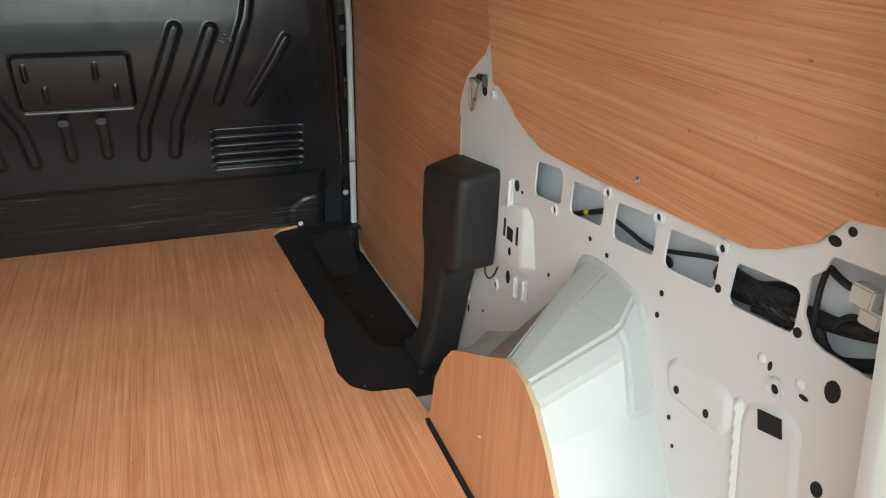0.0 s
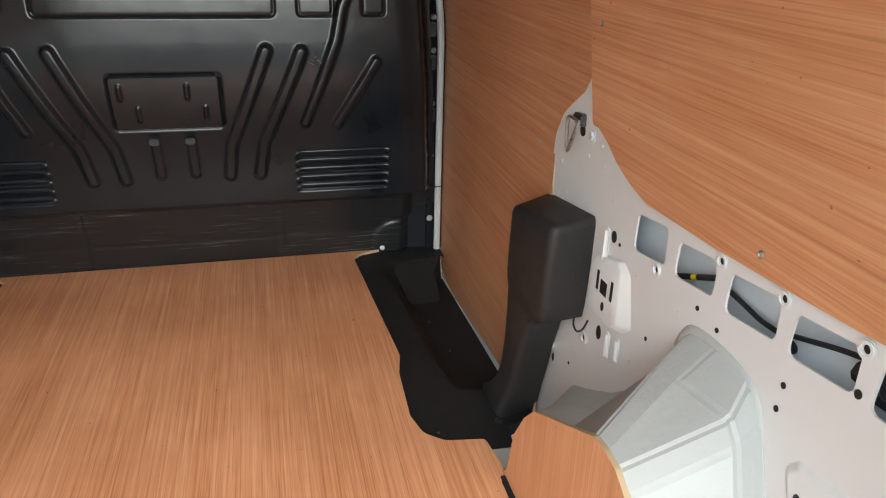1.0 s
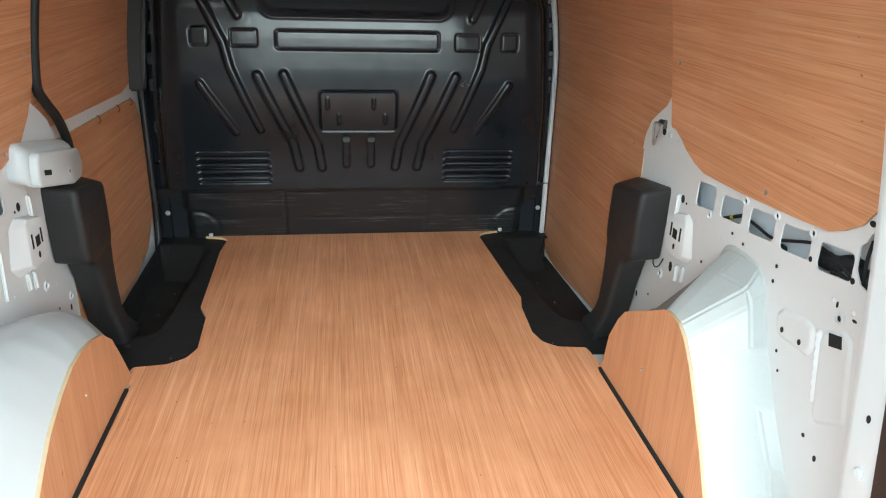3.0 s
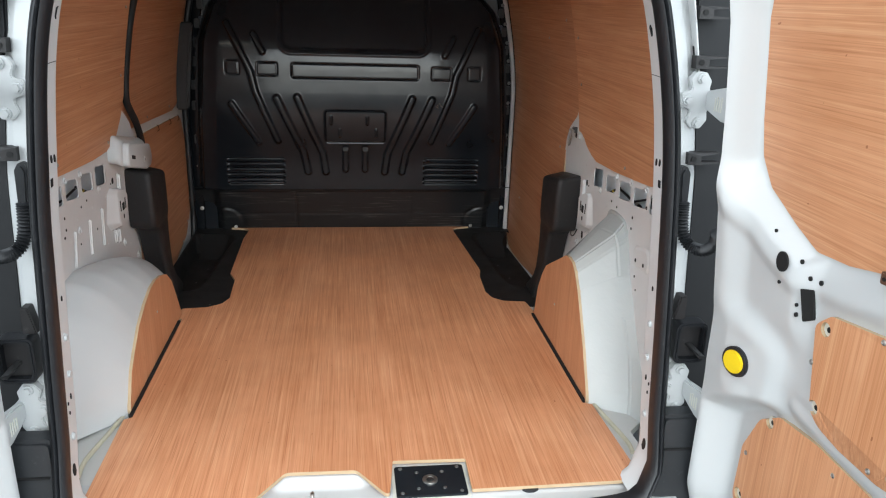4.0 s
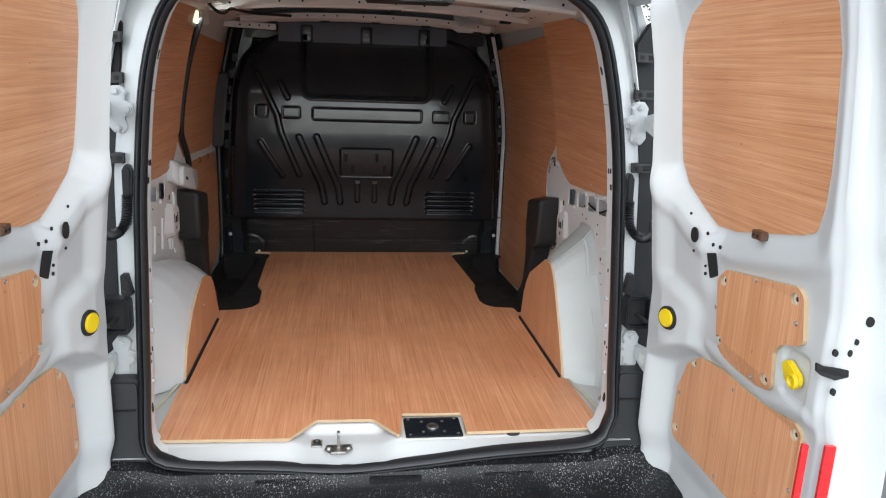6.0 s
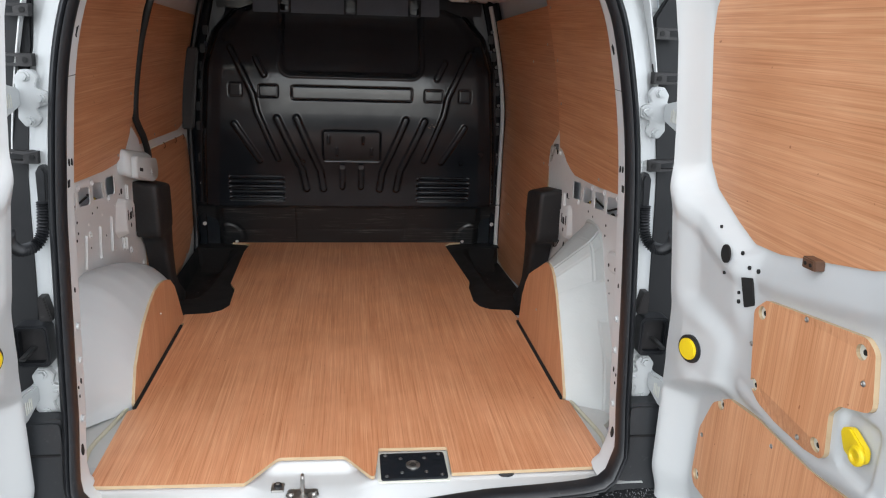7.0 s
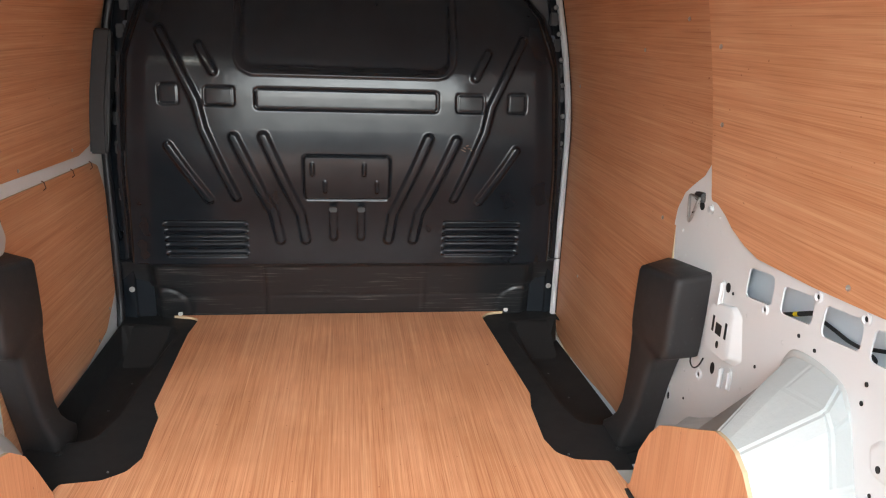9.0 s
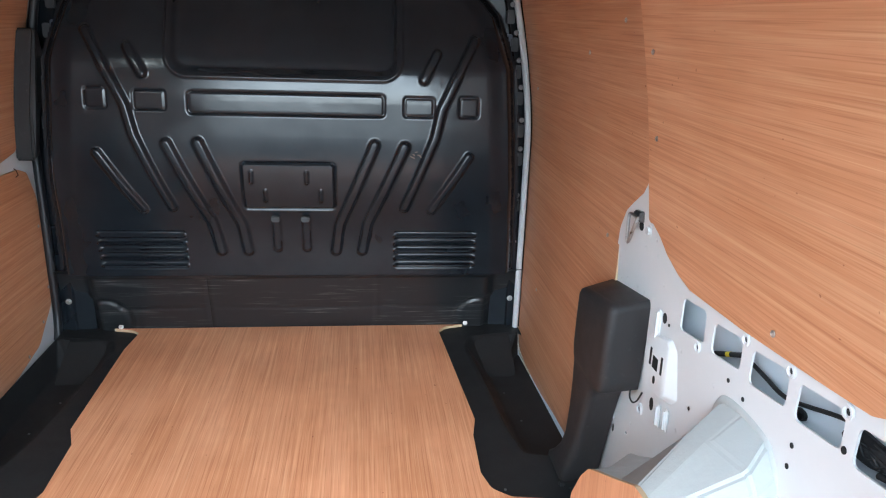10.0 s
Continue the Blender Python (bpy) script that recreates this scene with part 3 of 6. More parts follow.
part("kick_panel", grid(-0.74, 0.74, 200, -0.10, 0.203, 60, kick_pt), KICK, bulkhead, "scuffed black lower panel", smooth=True)
part("top_rail", plate(rounded([(-0.435, 1.086), (0.398, 1.092), (0.395, 1.188), (-0.433, 1.186)], 0.008), lambda u, v, w: (u, 2.030 + w + 0.1 * (v - 1.118), v), 0.014,
                       [box2(c - 0.020, 1.096, c + 0.020, 1.160, 0.006) for c in (-0.297, -0.005, 0.283)]), RAIL_GREY, bulkhead, "charcoal top rail with three loops")
for c in (-0.297, -0.005, 0.283):
    part("loop", plate(box2(c - 0.029, 1.084, c + 0.029, 1.169, 0.010), lambda u, v, w: (u, 2.019 + w + 0.1 * (v - 1.118), v), 0.014, [box2(c - 0.019, 1.090, c + 0.019, 1.159, 0.005)], bevel=0.003), BLACK_STEEL, bulkhead)
part("rail_back", block(-0.6, 2.075, 1.1, 0.6, 2.09, 1.2), BLACK_STEEL, bulkhead)
for s in (-1, 1):
    part("clip", block(s * 0.044 - 0.012, 1.963, 0.395, s * 0.044 + 0.012, 1.985, 0.412, 0.003), GREY_PLASTIC, bulkhead, "grey metal clip")
    for z in (0.30, 0.10):
        hex_bolt(bulkhead, (s * 0.705, 2.085, z), (0, -1, 0.1), 0.007, 0.008, STEEL)
    hex_bolt(bulkhead, (s * 0.56, 2.10, 0.005), (0, -1, 0.6), 0.006, 0.008, STEEL)

SCRAPE = plastic("scraped_paint", (0.22, 0.16, 0.11), 0.7)
rs = random.Random(8)
for k in range(7):
    x, z = 0.352 + 0.007 * k, 0.606 + rs.uniform(-0.007, 0.007)
    part("scrape", tube([(x, bulk_y(z) - 0.0006, z), (x + rs.uniform(0.006, 0.014), bulk_y(z) - 0.0006, z + rs.uniform(-0.009, 0.009))], 0.0011, 5), SCRAPE, bulkhead, "bare scraped paint")

# frame between bulkhead and side lining
for s in (-1, 1):
    post = thing("bulkhead_post", "black door pillar beside the bulkhead with bolts and clips", "pillar", "pillars beside the bulkhead", "structure", at=(s * 0.73, 2.13, 0))
    rows = []
    for z in np.linspace(-0.10, 1.2, 40):
        w = wx(z)
        rows.append([(s * (w - 0.10), 2.125, z), (s * (w - 0.045), 2.12, z), (s * (w - 0.04), 2.112, z), (s * (w - 0.022), 2.116, z), (s * (w + 0.03), 2.13, z), (s * (w + 0.06), 2.2, z)])
    part("post", loft(rows), BLACK_STEEL, post, smooth=True)
    for z0, z1 in ((0.33, 0.455), (0.47, 0.62), (0.66, 0.80), (0.82, 0.95)):
        zc = (z0 + z1) / 2
        part("flange_strip", block(min(s * (wx(zc) - 0.068), s * (wx(zc) - 0.050)), 2.098, z0, max(s * (wx(zc) - 0.068), s * (wx(zc) - 0.050)), 2.112, z1, 0.003), RAIL_GREY, post, "grey painted flange strip")
    for z in (0.42, 0.57, 0.66, 0.76, 0.84, 0.92, 1.0):
        part("clip", block(min(s * (wx(z) - 0.05), s * (wx(z) - 0.026)), 2.085, z - 0.02, max(s * (wx(z) - 0.05), s * (wx(z) - 0.026)), 2.105, z + 0.02, 0.003), GREY_PLASTIC, post)
        if s > 0:
            hex_bolt(post, (s * (wx(z) - 0.036), 2.084, z + 0.035), (0, -1, 0), 0.006, 0.006, DARK_STEEL)
# edge seals of the side lining by the pillars
part("edge_trim_right", tube([(wx(z) - 0.011, 2.100, z) for z in np.linspace(-0.012, 1.15, 30)], 0.010, 10), WHITE)
part("lining_edge", tube([(0.7455, y, z) for y, z in ((2.106, -0.012), (2.103, -0.045), (2.07, -0.083), (1.98, -0.0925), (1.90, -0.0895))], 0.0024, 8, 4), SEALANT, smooth=True)
tagged(bpy.data.objects["lining_edge"], "thin pale edging round the lining's lower corner", "edge trim", kind="structure")
tagged(bpy.data.objects["edge_trim_right"], "pale grey rubber edge trim of the side lining", "edge trim", kind="structure")
bpy.data.objects["edge_trim_right"].name = "trim_right"
part("trim_left", tube([(-0.752, 2.085, -0.03), (-0.75, 2.09, 0.0)] + [(-(wx(z) + 0.006), 2.10, z) for z in np.linspace(0.06, 1.15, 26)], 0.013, 10, 3), RUBBER, smooth=True)
tagged(bpy.data.objects["trim_left"], "black rubber door seal of the sliding door", "door seal", kind="structure")

# ---- plywood side lining ----
RC = 0.0125  # middle of the rear opening

CUTS = (0.62, 0.68, 0.74, 0.80, 0.86, 0.92, 0.98, 1.04, 1.10)
REAR_PLY = [(1.090, 0.727), (1.080, 0.648), (1.056, 0.649), (1.020, 0.634), (0.986, 0.614), (0.935, 0.596), (0.885, 0.586), (0.721, 0.592), (0.624, 0.599), (0.519, 0.607), (0.446, 0.614), (0.411, 0.628), (0.371, 0.652), (0.345, 0.685),
            (0.268, 0.70), (0.272, 0.80), (0.31, 0.95), (0.39, 1.04), (0.475, 1.10), (0.559, 1.14), (0.729, 1.173), (0.886, 1.183), (1.090, 1.18)]
LEFT_PLY = [(1.13, 0.735), (1.09, 0.67), (1.03, 0.62), (0.93, 0.597), (0.80, 0.597), (0.62, 0.607), (0.262, 0.63)] + REAR_PLY[15:22] + [(1.13, 1.183)]
FRONT_PLY = [(1.24, -0.05), (1.247, 0.545), (1.240, 0.592), (1.214, 0.632), (1.180, 0.656), (1.128, 0.686), (1.094, 0.732), (1.094, 1.13), (2.10, 1.085), (2.107, 0.9), (2.107, 0.0), (2.103, -0.045), (2.07, -0.083), (1.98, -0.092), (1.86, -0.088), (1.75, -0.080), (1.62, -0.064), (1.50, -0.054)]
for name, s, out, r, label, offs in (
        ("side_lining", 1, REAR_PLY, .02, "varnished plywood lining on the rear side panel", -0.007),
        ("side_lining", -1, LEFT_PLY, .02, "varnished plywood lining with a scorched-looking grain", -0.007),
        ("side_lining", 1, FRONT_PLY, .02, "tall varnished plywood lining between pillar and bulkhead", 0.004)):
    lin = thing(name, label, "plywood lining", "side linings")
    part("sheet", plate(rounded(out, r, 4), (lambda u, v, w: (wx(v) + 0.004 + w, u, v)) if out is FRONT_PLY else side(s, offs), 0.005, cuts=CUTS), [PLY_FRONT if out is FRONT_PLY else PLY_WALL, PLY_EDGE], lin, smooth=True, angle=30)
    pts = {REAR_PLY[0]: [(1.05, 0.805), (1.05, 0.95), (0.64, 0.62), (1.05, 1.12)], LEFT_PLY[0]: [(0.95, 0.62), (0.55, 0.64), (1.09, 0.80), (1.09, 1.0)],
           FRONT_PLY[0]: [(1.20, 1.0), (1.45, 0.93), (1.32, 0.55), (2.0, 0.8), (1.9, 0.2)]}[out[0]]
    for y, z in pts:
        screw(lin, (s * (wx(z) + offs - 0.0005), y, z), (-s, 0, 0), 0.005)

# sliding door, left: white door skin with two plywood sheets
slider = thing("sliding_door", "closed white sliding door lined with two plywood sheets", "van door", at=(-0.765, 1.7, 0))
sd = lambda off: (lambda u, v, w: (-(wx(v) + 0.018 + off + w), u, v))
part("door_skin", plate(rounded([(1.2, -0.09), (2.06, -0.09), (2.125, 0.02), (2.13, 1.17), (1.2, 1.17)], [0, .03, .05, 0, 0]), sd(0.006), 0.004, cuts=CUTS), LIGHTENED_WHITE, slider, smooth=True, angle=25)
part("lower_sheet", plate(rounded([(1.26, -0.03), (1.52, -0.075), (1.60, -0.07), (1.98, 0.0), (2.105, 0.10), (2.115, 0.30), (2.09, 0.44), (2.05, 0.52), (2.0, 0.538), (1.30, 0.566), (1.27, 0.552)], [0, .02, .02, .06, .06, .05, .05, .03, .01, .03, 0]), sd(0.0), 0.006), [PLY_WALL, PLY_EDGE], slider)
part("upper_sheet", plate(rounded([(1.16, 0.70), (1.20, 0.630), (1.27, 0.604), (1.9, 0.575), (2.0, 0.590), (2.05, 0.655), (2.085, 0.80), (2.09, 1.062), (1.16, 1.10)], [.05, .05, .04, .03, .03, .04, .05, .02, 0]), sd(0.0), 0.006, cuts=CUTS), [PLY_WALL, PLY_EDGE], slider)
for y, z in ((1.62, 0.554), (1.82, 0.546), (1.97, 0.540)):
    part("staple", tube([(-(wx(z) + 0.014), y - 0.004, z + 0.008), (-(wx(z) + 0.008), y - 0.004, z + 0.004), (-(wx(z) + 0.008), y + 0.004, z - 0.012), (-(wx(z) + 0.015), y + 0.004, z - 0.018)], 0.0015, 6), BROWN, slider)
for y, z in ((2.075, 0.35), (2.085, 0.15), (2.02, 0.06), (1.9, 0.0), (1.7, -0.04), (1.56, -0.06), (1.85, 0.60), (1.5, 0.61)):
    screw(slider, (-(wx(z) + 0.0165), y, z), (1, 0, 0), 0.005)
latch = part("latch_cover", prism(rounded([(2.0, 0.56), (2.04, 0.57), (2.075, 0.68), (2.09, 0.72), (2.09, 0.86), (2.05, 0.92), (2.02, 0.93), (2.01, 0.70)], 0.01), lambda u, v, w: (-(wx(v) + w), u, v), -0.03, 0.02, 0.006), BLACK_PLASTIC, slider, "black plastic latch cover")
part("latch_recess", prism(box2(2.03, 0.72, 2.072, 0.85, 0.006), lambda u, v, w: (-(wx(v) + w), u, v), -0.036, -0.02, 0.003), HOLE, latch)

# ---- wheel arches ----
ARCH_R_BOARD = [(1.062, -0.02), (1.036, 0.02), (1.014, 0.115), (0.972, 0.182), (0.935, 0.222), (0.88, 0.252), (0.81, 0.288), (0.732, 0.330), (0.700, 0.334), (0.668, 0.330), (0.637, 0.313), (0.595, 0.268), (0.556, 0.212), (0.50, 0.127), (0.446, 0.03), (0.43, -0.02)]
ARCH_L_BOARD = [(1.11, -0.02), (1.075, 0.05), (1.045, 0.10), (1.005, 0.16), (0.95, 0.203), (0.885, 0.224), (0.82, 0.234), (0.763, 0.232), (0.69, 0.212), (0.613, 0.178), (0.555, 0.135), (0.509, 0.095), (0.475, 0.03), (0.46, -0.02)]
ARCH_L_WALL = [(1.22, -0.02), (1.20, 0.06), (1.155, 0.13), (1.08, 0.185), (1.0, 0.225), (0.92, 0.258), (0.82, 0.292), (0.72, 0.318), (0.62, 0.338), (0.54, 0.335), (0.46, 0.28), (0.39, 0.18), (0.33, 0.08), (0.28, -0.013)]
BOARD_X = 0.6142 + RC


def arch_base(s):
    return thing("wheel_arch", "white painted steel inner wheel arch", "wheel arch", "wheel arches", "structure", at=(s * 0.68, 0.75, 0))


def arch_board(s, board):
    bd = thing("arch_board", "plywood board screwed to the side of the wheel arch", "plywood board", "wheel arch boards", at=(s * 0.61, 0.75, 0))
    out = rounded([(y, max(z, -0.009)) for y, z in board], 0.016, 4)
    part("sheet", plate(out, lambda u, v, w: (s * (0.606 + w) + RC * (s > 0), u, v), 0.009), [PLY_BOARD, PLY_EDGE], bd)
    screw(bd, (s * 0.6055 + RC * (s > 0), 0.80, 0.14), (-s, 0, 0), 0.004)
    strip = part("foam_strip", block(min(s * 0.597, s * 0.606) + RC * (s > 0), 0.44, -0.012, max(s * 0.597, s * 0.606) + RC * (s > 0), 1.04, 0.004, 0.001), HOLE)
    tagged(strip, "black foam strip in the gap beside the plywood floor", "strip", "foam strips")


def folded_arch():
    """The right arch: a folded nose with a flat sloping top, a crease down to the board and a flat rear face."""
    ob = arch_base(1)
    # columns from the board over a middle point to the side wall
    cols = []
    front = [(1.19, -0.02), (1.188, 0.022), (1.15, 0.085), (1.105, 0.142), (1.045, 0.172), (0.96, 0.222), (0.863, 0.300)]
    for (y, z), (wy, wz) in zip(ARCH_R_BOARD[:7], front):
        A, B = Vector((BOARD_X, y, z)), Vector((0.75 + flare(wz), wy, wz))
        M = A.lerp(B, 0.5) + Vector((0, -0.004, -0.006 if z < 0.26 else -0.016))
        cols.append((A, M, B))
    A, B = Vector((BOARD_X, 0.737, 0.327)), Vector((0.752, 0.760, 0.456))
    cols.append((A, A.lerp(B, 0.62) + Vector((0, 0, 0.006)), B))
    A, B = Vector((BOARD_X, 0.700, 0.334)), Vector((0.752, 0.700, 0.470))
    cols.append((A, A.lerp(B, 0.64) + Vector((0, 0, 0.004)), B))
    for A, M, B in (((BOARD_X, 0.668, 0.330), (0.714, 0.604, 0.437), (0.752, 0.632, 0.466)),
                    ((BOARD_X, 0.637, 0.313), (0.722, 0.592, 0.405), (0.756, 0.602, 0.425)),
                    ((BOARD_X, 0.595, 0.268), (0.730, 0.574, 0.315), (0.762, 0.570, 0.325)),
                    ((BOARD_X, 0.556, 0.212), (0.737, 0.522, 0.212), (0.768, 0.505, 0.215)),
                    ((BOARD_X, 0.50, 0.127), (0.743, 0.462, 0.118), (0.768, 0.43, 0.115)),
                    ((BOARD_X, 0.446, 0.03), (0.735, 0.41, 0.03), (0.765, 0.36, 0.04)),
                    ((BOARD_X, 0.43, -0.02), (0.725, 0.38, -0.018), (0.76, 0.30, -0.013))):
        cols.append((Vector(A), Vector(M), Vector(B)))
    bm = bmesh.new()
    V = [[bm.verts.new(p) for p in c] for c in cols]
    for a, b_ in zip(V, V[1:]):
        for k in (0, 1):
            bm.faces.new((a[k], a[k + 1], b_[k + 1], b_[k]))
    bmesh.ops.recalc_face_normals(bm, faces=bm.faces[:])
    sharp = [e for e in bm.edges if len(e.link_faces) == 2 and e.calc_face_angle(0) > 0.14]
    bmesh.ops.bevel(bm, geom=sharp, offset=0.0055, segments=2, affect="EDGES", clamp_overlap=True)
    part("arch_panel", bm, DIMMED_ARCH_WHITE, ob, smooth=True, angle=6)
    roll = [(0.749 + flare(z), y, z) for y, z in ((0.785, 0.418), (0.770, 0.446), (0.750, 0.461), (0.70, 0.467), (0.640, 0.462), (0.618, 0.445), (0.604, 0.41), (0.585, 0.35))]
    part("edge_bead", tube(roll, 0.010, 12, 5), DIMMED_ARCH_WHITE, ob, smooth=True)
    part("sealant", tube([(0.640, 0.435, -0.008), (0.655, 0.36, -0.010), (0.672, 0.25, -0.011), (0.668, 0.20, -0.011)], 0.006, 8, 4), SEALANT, ob, "cream sealant bead", smooth=True)
    return ob


def round_arch():
    """The left arch: a smooth cone between its board and the side wall."""
    ob = arch_base(-1)
    dense = lambda q: [Vector((*q[i], 0)).lerp(Vector((*q[i + 1], 0)), k / 6) for i in range(len(q) - 1) for k in range(6)] + [Vector((*q[-1], 0))]
    rows = []
    for k in range(15):
        t = k / 14
        row = []
        for a, b_ in zip(dense(ARCH_L_BOARD), dense(ARCH_L_WALL)):
            y, z = a.x + (b_.x - a.x) * t, a.y + (b_.y - a.y) * t ** 0.8
            bulge = 0.030 * math.sin(math.pi * t) * (1 if z > 0.03 else 0.3)
            row.append((-(0.6142 + (0.750 + flare(b_.y) - 0.6142) * t), y + (0.3 if y > 0.8 else -0.3) * bulge, z + bulge))
        rows.append(row)
    part("arch_panel", loft(rows), WHITE, ob, smooth=True, angle=60)
    part("sealant", tube([(-0.625, 0.46, -0.008), (-0.640, 0.38, -0.010), (-0.660, 0.27, -0.011), (-0.655, 0.20, -0.011)], 0.006, 8, 4), SEALANT, ob, "cream sealant bead", smooth=True)
    return ob


folded_arch()
round_arch()
arch_board(1, ARCH_R_BOARD)
arch_board(-1, ARCH_L_BOARD)

# ---- black step trays and pillar covers ----
def tray(s):
    ob = thing("step_tray", "black moulded plastic step well tray", "step tray", "step trays", at=(s * 0.62, 1.65, -0.07))
    well = rounded([(0.56, 2.03), (0.535, 1.95), (0.575, 1.45), (0.60, 1.34), (0.742, 1.30), (0.742, 2.06)], [.03, .03, .05, .04, .02, .02])
    edge = [(0.742, 2.125), (0.45, 2.125), (0.445, 2.02), (0.455, 1.95), (0.485, 1.487), (0.468, 1.415), (0.462, 1.25), (0.48, 1.18), (0.53, 1.145), (0.60, 1.135), (0.668, 1.132), (0.675, 1.20), (0.742, 1.22)]
    rows = []
    for grow, z in ((0.0, -0.011), (0.012, -0.013), (0.072, -0.086), (0.085, -0.090)):
        cx, cy = 0.66, 1.68
        row = []
        for p in well:
            if s > 0 and p.x > 0.735:  # open towards the side lining
                row.append((p.x, p.y, -0.054 - 0.04 * step(1.25, 2.06, p.y)))
            else:
                row.append((s * (p.x + (cx - p.x) * (grow / 0.12 if p.x < 0.735 else grow / 0.3)), p.y + (cy - p.y) * grow / 0.38, z))
        rows.append(row)
    part("rim", plate(rounded(edge, [0, 0, .02, .02, .015, .01, .03, .04, .03, .01, 0, 0, 0]), lambda u, v, w: (s * u, v, -0.0105 - w), 0.006, [well], bevel=0.0), MAT_BLACK, ob)
    bm = loft(rows, True)
    bm.faces.new([bm.verts.new(p) for p in rows[-1]])
    bmesh.ops.remove_doubles(bm, verts=bm.verts[:], dist=1e-5)
    bmesh.ops.recalc_face_normals(bm, faces=bm.faces[:])
    part("well", bm, MAT_BLACK, ob, smooth=True)
    part("ramp", prism([(2.055, -0.012), (2.03, -0.013), (1.885, -0.089), (2.055, -0.092)], lambda u, v, w: (s * w, u, v), 0.575, 0.700, 0.004), MAT_BLACK, ob, "sloping toe ramp")
    for x, y in ((0.66, 1.62), (0.64, 1.78), (0.53, 1.2)):
        screw(ob, (s * x, y, -0.0895 if y > 1.3 else -0.010), (0, 0, 1), 0.003, DARK_STEEL)
    return ob


tray(1)
tray(-1)


def pillar(s, fw=0.0):
    """Cover of the pillar behind the sliding door: a flaring foot, a slim post and a box on its rear side, in one moulding."""
    ob = thing("pillar_cover", "black textured plastic pillar cover", "pillar cover", "pillar covers", at=(s * 0.70, 1.2 + fw, -0.01))
    # height, inner face, its front edge, its rear edge, rear edge at the wall
    sections = ((-0.078, 0.676, 1.338, 1.240, 1.258), (-0.03, 0.664, 1.350, 1.226, 1.252), (0.0, 0.660, 1.338, 1.214, 1.244), (0.03, 0.661, 1.300, 1.203, 1.236), (0.06, 0.668, 1.277, 1.194, 1.228),
                (0.10, 0.674, 1.266, 1.183, 1.214), (0.17, 0.676, 1.260, 1.164, 1.194), (0.235, 0.676, 1.257, 1.142, 1.170), (0.265, 0.675, 1.256, 1.128, 1.155), (0.283, 0.675, 1.256, 1.105, 1.130), (0.291, 0.674, 1.256, 1.082, 1.096),
                (0.301, 0.672, 1.256, 1.066, 1.080), (0.325, 0.670, 1.255, 1.058, 1.075), (0.39, 0.669, 1.250, 1.052, 1.068), (0.445, 0.669, 1.245, 1.046, 1.060), (0.455, 0.672, 1.243, 1.047, 1.061), (0.461, 0.680, 1.236, 1.054, 1.066))
    rows = []
    for k, (z, x, y1, y0, yw) in enumerate(sections):
        q = rounded([(0.756, yw), (x, y0), (x, y1), (0.756, y1 + 0.030)], [0, .016, .016, 0], 4)
        top = step(0.30, 0.44, z)
        rows.append([(s * p.x, p.y + fw, z + top * (0.030 * step(1.20, 1.075, p.y) - 0.011 * step(1.165, 1.135, p.y) * step(1.085, 1.115, p.y) + 0.008 * step(0.700, 0.730, p.x))) for p in q])
    bm = loft(rows)
    bm.faces.new([bm.verts.new(p) for p in rows[-1]])
    bmesh.ops.remove_doubles(bm, verts=bm.verts[:], dist=1e-5)
    bmesh.ops.recalc_face_normals(bm, faces=bm.faces[:])
    part("moulding", bm, BLACK_PLASTIC, ob, smooth=True, angle=55)
    part("foot_clip", block(min(s * 0.655, s * 0.668), 1.205 + fw, -0.035, max(s * 0.655, s * 0.668), 1.222 + fw, -0.004, 0.003), BLACK_PLASTIC, ob)
    return ob


pillar(1)
pillar(-1, 0.066)

# ---- rear opening ----
SEAL = [(-0.612, 0.10), (-0.612, 0.5), (-0.609, 0.68), (-0.592, 0.92), (-0.560, 1.07), (-0.515, 1.15), (-0.45, 1.195), (-0.25, 1.225), (-0.02, 1.235), (0.22, 1.228), (0.42, 1.207), (0.51, 1.17), (0.562, 1.11),
        (0.595, 1.0), (0.625, 0.8), (0.636, 0.54), (0.640, 0.12), (0.622, 0.04), (0.57, -0.005), (0.3, -0.025), (0.1, -0.045), (-0.1, -0.06), (-0.3, -0.045), (-0.52, -0.03), (-0.595, 0.0)]
rear_y = lambda z: 0.005 + 0.025 * step(0.0, 0.2, z) + 0.13 * max(z, 0.0)


def around(n=160):
    """The opening's outline, smoothed and evenly divided, anticlockwise seen from behind."""
    k, P = len(SEAL), []
    for i in range(k):
        p0, p1, p2, p3 = (Vector(SEAL[(i + j) % k]) for j in (-1, 0, 1, 2))
        for j in range(8):
            t = j / 8
            P.append(0.5 * (2 * p1 + (p2 - p0) * t + (2 * p0 - 5 * p1 + 4 * p2 - p3) * t * t + (3 * p1 - p0 - 3 * p2 + p3) * t ** 3))
    return even([(p.x, p.y, 0) for p in P + [P[0]]], n)[:-1]


LOOP = around()
NORM = []
for i, p in enumerate(LOOP):
    d = LOOP[(i + 1) % len(LOOP)] - LOOP[i - 1]
    n = Vector((-d.y, d.x, 0)).normalized()
    NORM.append(n if n.dot(p - Vector((RC, 0.55, 0))) > 0 else -n)


def ring(out, fwd):
    return [(p.x + n.x * out, rear_y(p.y) + fwd, p.y + n.y * out) for p, n in zip(LOOP, NORM)]


